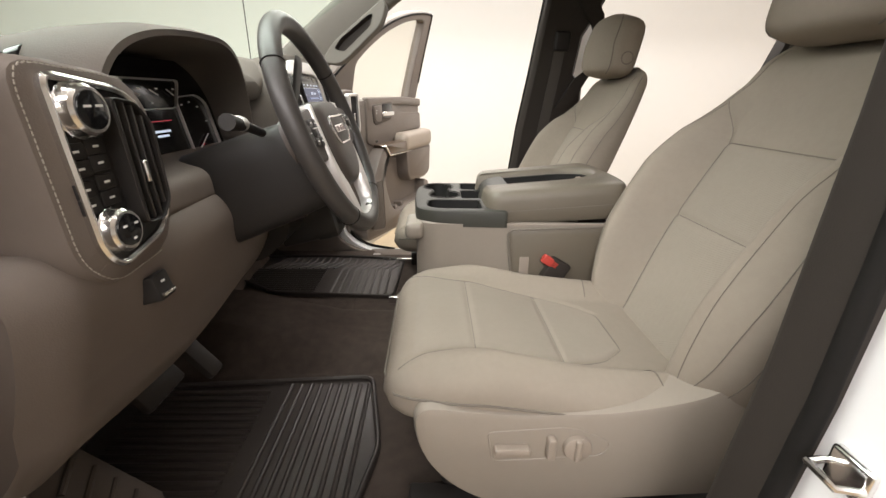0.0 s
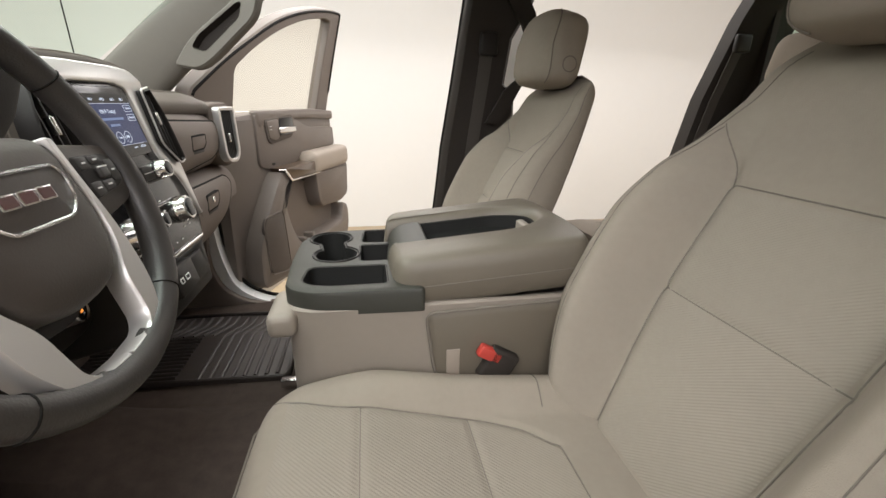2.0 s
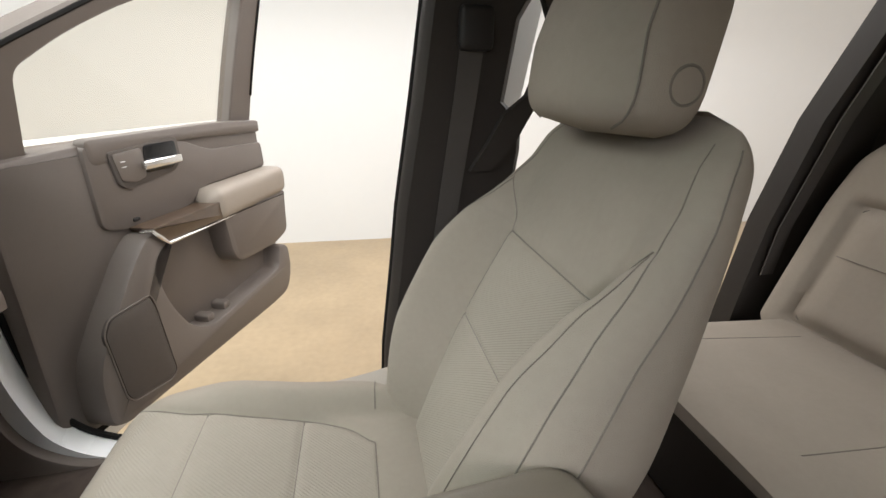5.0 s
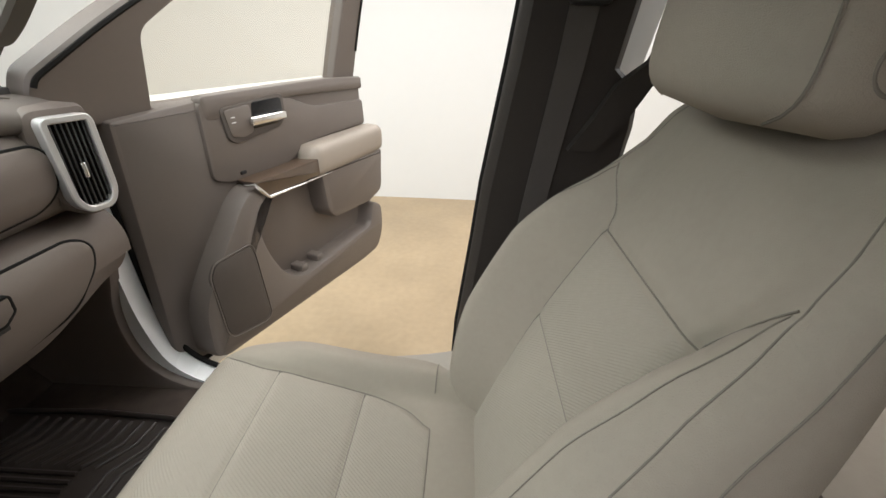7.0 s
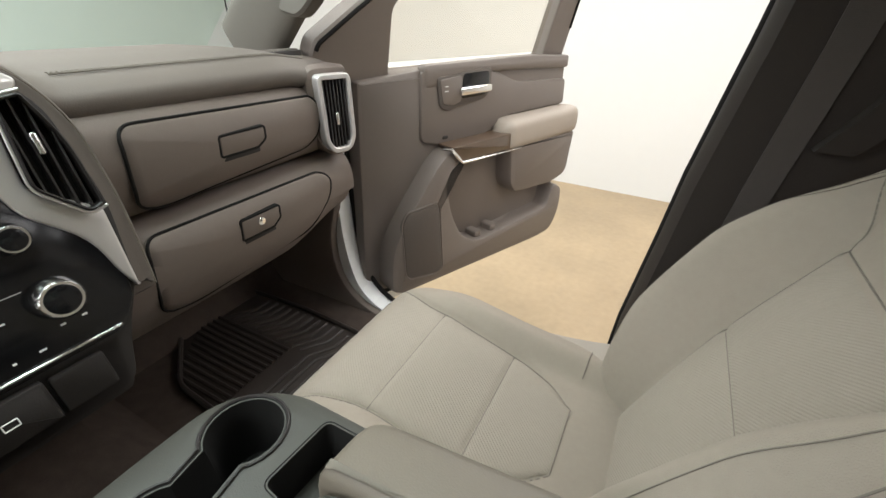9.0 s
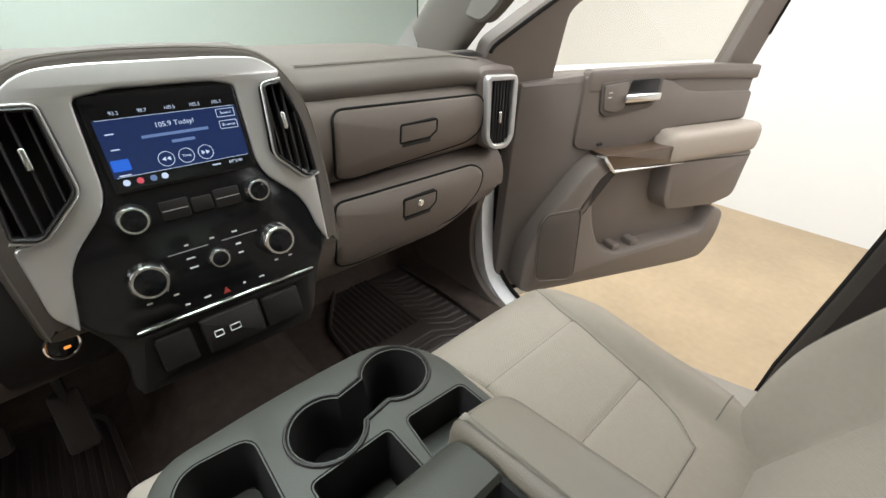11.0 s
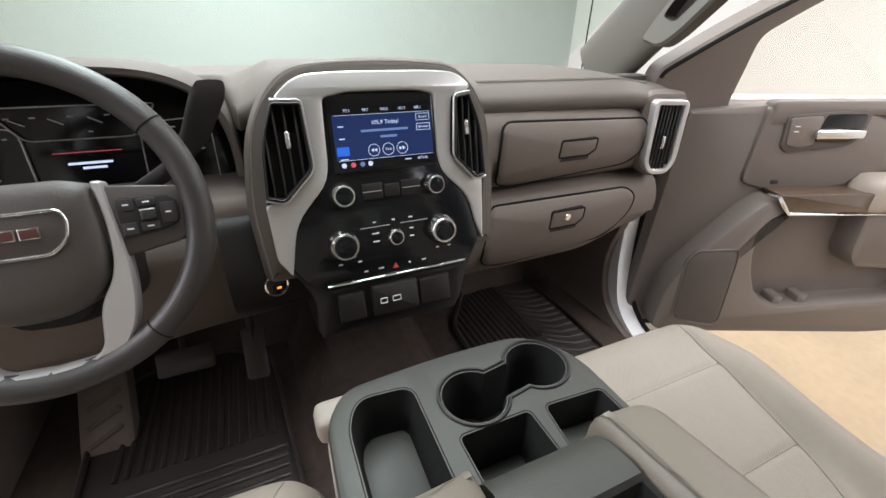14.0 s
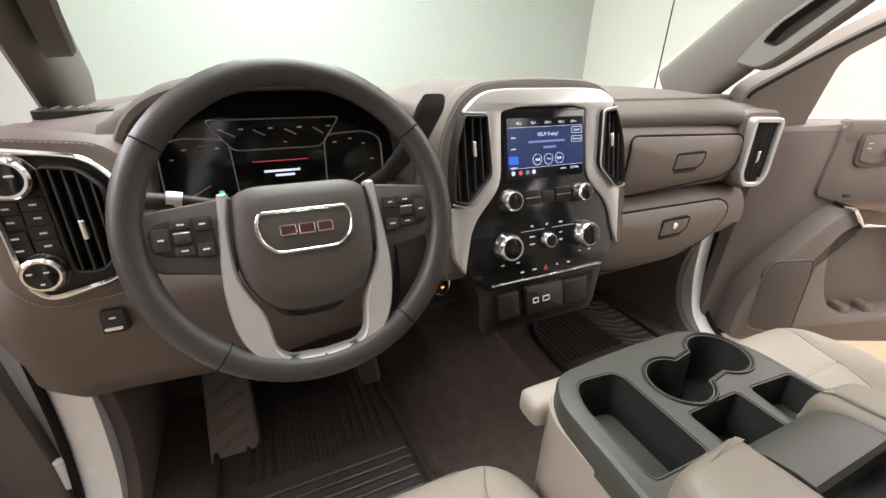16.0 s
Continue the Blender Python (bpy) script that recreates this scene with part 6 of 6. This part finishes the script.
for nm, y, z, w, h, lab in (("brake_pedal", -0.47, 0.83, 0.065, 0.032, "black rubber brake pedal on a steel arm"), ("accelerator_pedal", -0.31, 0.80, 0.028, 0.07, "black rubber accelerator pedal")):
    ob = thing(nm, (-0.66, y, FLOOR), lab, "pedal")
    PM = axes((-0.62, y, z), (0, 1, 0), (-0.6, 0, 0.8))
    bm = B()
    prism(bm, rpoly(rect(-w, -h, w, h), 0.012), PM, -0.012, 0.006, 0.005)
    part("pad", bm, M_RUBBER, ob)
    bm = B()
    tube(bm, [PM @ Vector((0, 0, -0.008)), Vector((-0.70, y, z + 0.12)), Vector((-0.78, y, 1.10))], 0.010, n=8)
    part("arm", bm, M_DARK, ob)

# ---- fittings on the pillars ----
for side, nm in ((1, "passenger's"), (-1, "driver's")):
    gh = thing("grab_handle", (-0.40, side * 0.72, 1.62), "grey-brown moulded grab handle on the " + nm + " windscreen pillar", "grab handle", "grab handles")
    d = Vector((0.74, -side * 0.14, 0.53)).normalized()
    inn = Vector((0, -side, 0.25)).normalized()
    GM = axes(Vector((-0.36, side * 0.735, 1.655)) + inn * 0.02, d, inn.cross(d))
    f = 1 if inn.cross(d).z > 0 else -1
    out_ = [Vector((p.x, p.y * f)) for p in rpoly([(-0.15, 0.005), (-0.09, -0.055), (-0.03, -0.06), (0.16, -0.045), (0.22, 0.0), (0.22, 0.035), (-0.06, 0.035)], [0.02, 0.03, 0.03, 0.03, 0.03, 0.02, 0.05])]
    hole = [Vector((p.x, p.y * f)) for p in rpoly([(-0.065, 0.008), (-0.035, -0.028), (0.12, -0.018), (0.155, 0.012), (0.14, 0.02), (-0.02, 0.022)], 0.015)]
    bm = B()
    loops(bm, [flat(out_, -0.01, GM), flat(out_, 0.016, GM), flat(inset(out_, 0.006), 0.022, GM)], cap1=False)
    tops = inset(out_, 0.006)
    polys = [[Vector((p.x, p.y, 0)) for p in tops], [Vector((p.x, p.y, 0)) for p in hole]]
    vs = [bm.verts.new(GM @ Vector((v.x, v.y, 0.022))) for q in polys for v in q]
    for tri in tess(polys):
        bm.faces.new([vs[i] for i in tri])
    g = part("grip", bm, M_APIL, gh)
    bm = B()
    loops(bm, [flat(inset(hole, -0.001), 0.0225, GM), flat(hole, 0.018, GM), flat(inset(hole, 0.004), -0.004, GM)], cap0=False)
    # shade inside the recess is painted with the dark pillar trim
    part("recess", bm, M_TRIM, g, "finger recess, its shade put into a dark trim colour")
    # belt webbing and its guide on the middle pillar
    belt = thing("seat_belt", (0.53, side * 0.80, 1.15), "dark seat belt webbing hanging on the middle pillar", "seat belt", "seat belts")
    bm = B()
    loops(bm, [[Vector((x, side * (yy - q), z)) for x, q in ((xc - 0.024, 0.004), (xc + 0.024, 0.004), (xc + 0.024, 0.001), (xc - 0.024, 0.001))] for z, xc, yy in ((0.95, 0.485, 0.832), (1.15, 0.515, 0.828), (1.30, 0.53, 0.819), (1.55, 0.557, 0.788), (1.66, 0.565, 0.772))])
    part("webbing", bm, M_BELT, belt)
    bm = B()
    box(bm, 0.535, side * 0.752, 1.64, 0.605, side * 0.785, 1.72, 0.012)
    part("guide", bm, M_DARK, belt, "black belt guide loop")
    # moulded handle behind the pillar
    ph = thing("pillar_handle", (0.64, side * 0.80, 1.44), "dark moulded grab handle on the rear of the door pillar", "grab handle", "pillar handles")
    bm = B()
    loops(bm, [[Vector((x + q * 0.5, side * (yy + r_), z + k_)) for q, r_, k_ in ((-w_, -0.012, 0), (w_, -0.012, 0), (w_, 0.012, 0), (-w_, 0.012, 0))] for x, z, yy, w_ in ((0.60, 1.40, 0.80, 0.05), (0.64, 1.46, 0.79, 0.06), (0.67, 1.52, 0.785, 0.06), (0.705, 1.56, 0.78, 0.035), (0.725, 1.63, 0.77, 0.03), (0.725, 1.70, 0.755, 0.03), (0.71, 1.745, 0.745, 0.05), (0.69, 1.78, 0.74, 0.08), (0.65, 1.84, 0.735, 0.08))])
    part("bow", bm, M_TRIM, ph)
# antenna beside the windscreen
ant = thing("antenna", (-0.84, 0.86, 1.40), "thin black mast antenna on the front wing", "antenna")
bm = B()
tube(bm, [Vector((-0.84, 0.86, 1.38)), Vector((-0.84, 0.86, 2.25))], 0.0022, n=8)
part("mast", bm, M_SEAL, ant)
bm = B()
prism(bm, circle(-0.84, 0.86, 0.018, 20), CM, 1.36, 1.40, 0.01)
part("base", bm, M_SEAL, ant)
bm = B()
side_plate(bm, rpoly([(-2.3, 0.7), (-0.66, 0.7), (-0.66, 1.36), (-1.0, 1.38), (-2.3, 1.30)], 0.03), 0.885, 0.98, 0.05)
structure("wing_east", bm, M_PAINT, "white painted front wing", "body panel")
# strikers on the door jambs
for side in (-1,):
    s = thing("door_striker", (0.415, side * 0.96, 1.07), "bright steel door striker on the white door jamb", "striker")
    bm = B()
    box(bm, 0.409, side * 0.938, 1.080, 0.421, side * 0.982, 1.122, 0.005)
    part("plate", bm, M_CHROME, s)
    bm = B()
    tube(bm, [Vector((0.41, side * 0.94, 1.10)), Vector((0.385, side * 0.942, 1.10)), Vector((0.38, side * 0.947, 1.106)), Vector((0.38, side * 0.970, 1.106)), Vector((0.385, side * 0.975, 1.10)), Vector((0.41, side * 0.98, 1.10))], 0.0038, n=8)
    part("loop", bm, M_CHROME, s)

for side in (-1, 1):
    rb = thing("shoulder_belt", (1.56, side * 0.80, 1.2), "dark rear seat belt webbing against the cab pillar", "seat belt", "seat belts")
    bm = B()
    loops(bm, [[Vector((x, side * (yy - q), z)) for x, q in ((xc - 0.022, 0.006), (xc + 0.022, 0.006), (xc + 0.022, 0.002), (xc - 0.022, 0.002))] for z, xc, yy in ((1.05, 1.54, 0.84), (1.20, 1.555, 0.84), (1.50, 1.60, 0.81), (1.70, 1.63, 0.77))])
    part("webbing", bm, M_BELT, rb)
    bm = B()
    box(bm, 1.60, side * 0.745, 1.68, 1.67, side * 0.775, 1.75, 0.012)
    part("guide", bm, M_DARK, rb, "black belt guide loop")

for side in (-1, 1):
    bm = B()
    box(bm, -0.560, side * 0.925, 0.80, -0.485, side * 0.950, 0.845, 0.006)
    leaf = part("hinge", bm, M_PAINT, FLANGES[side], "white painted steel door hinge")
    bm = B()
    tube(bm, [Vector((-0.485, side * 0.945, 0.79)), Vector((-0.485, side * 0.945, 0.86))], 0.009, n=12)
    part("pin", bm, M_PAINT, leaf)
    for z in (0.80, 0.84):
        bm = B()
        prism(bm, circle(-0.530, z, 0.007, 6), axes((0, side * 0.926, 0), (1, 0, 0), (0, 0, 1)), -0.004, 0.004, 0.001)
        part("bolt", bm, M_PAINT, leaf)
    sb = thing("sill_plate", (-0.335, side * 0.80, 0.655), "small satin metal plate set in the sill trim", "sill plate", "sill plates")
    bm = B()
    prism(bm, rpoly(rect(-0.395, side * 0.80 - 0.015, -0.275, side * 0.80 + 0.015), 0.017), axes((0, 0, 0.6545), (1, 0, 0), (0, 1, 0)), 0, 0.003, 0.001)
    part("plate", bm, M_SILVER, sb)
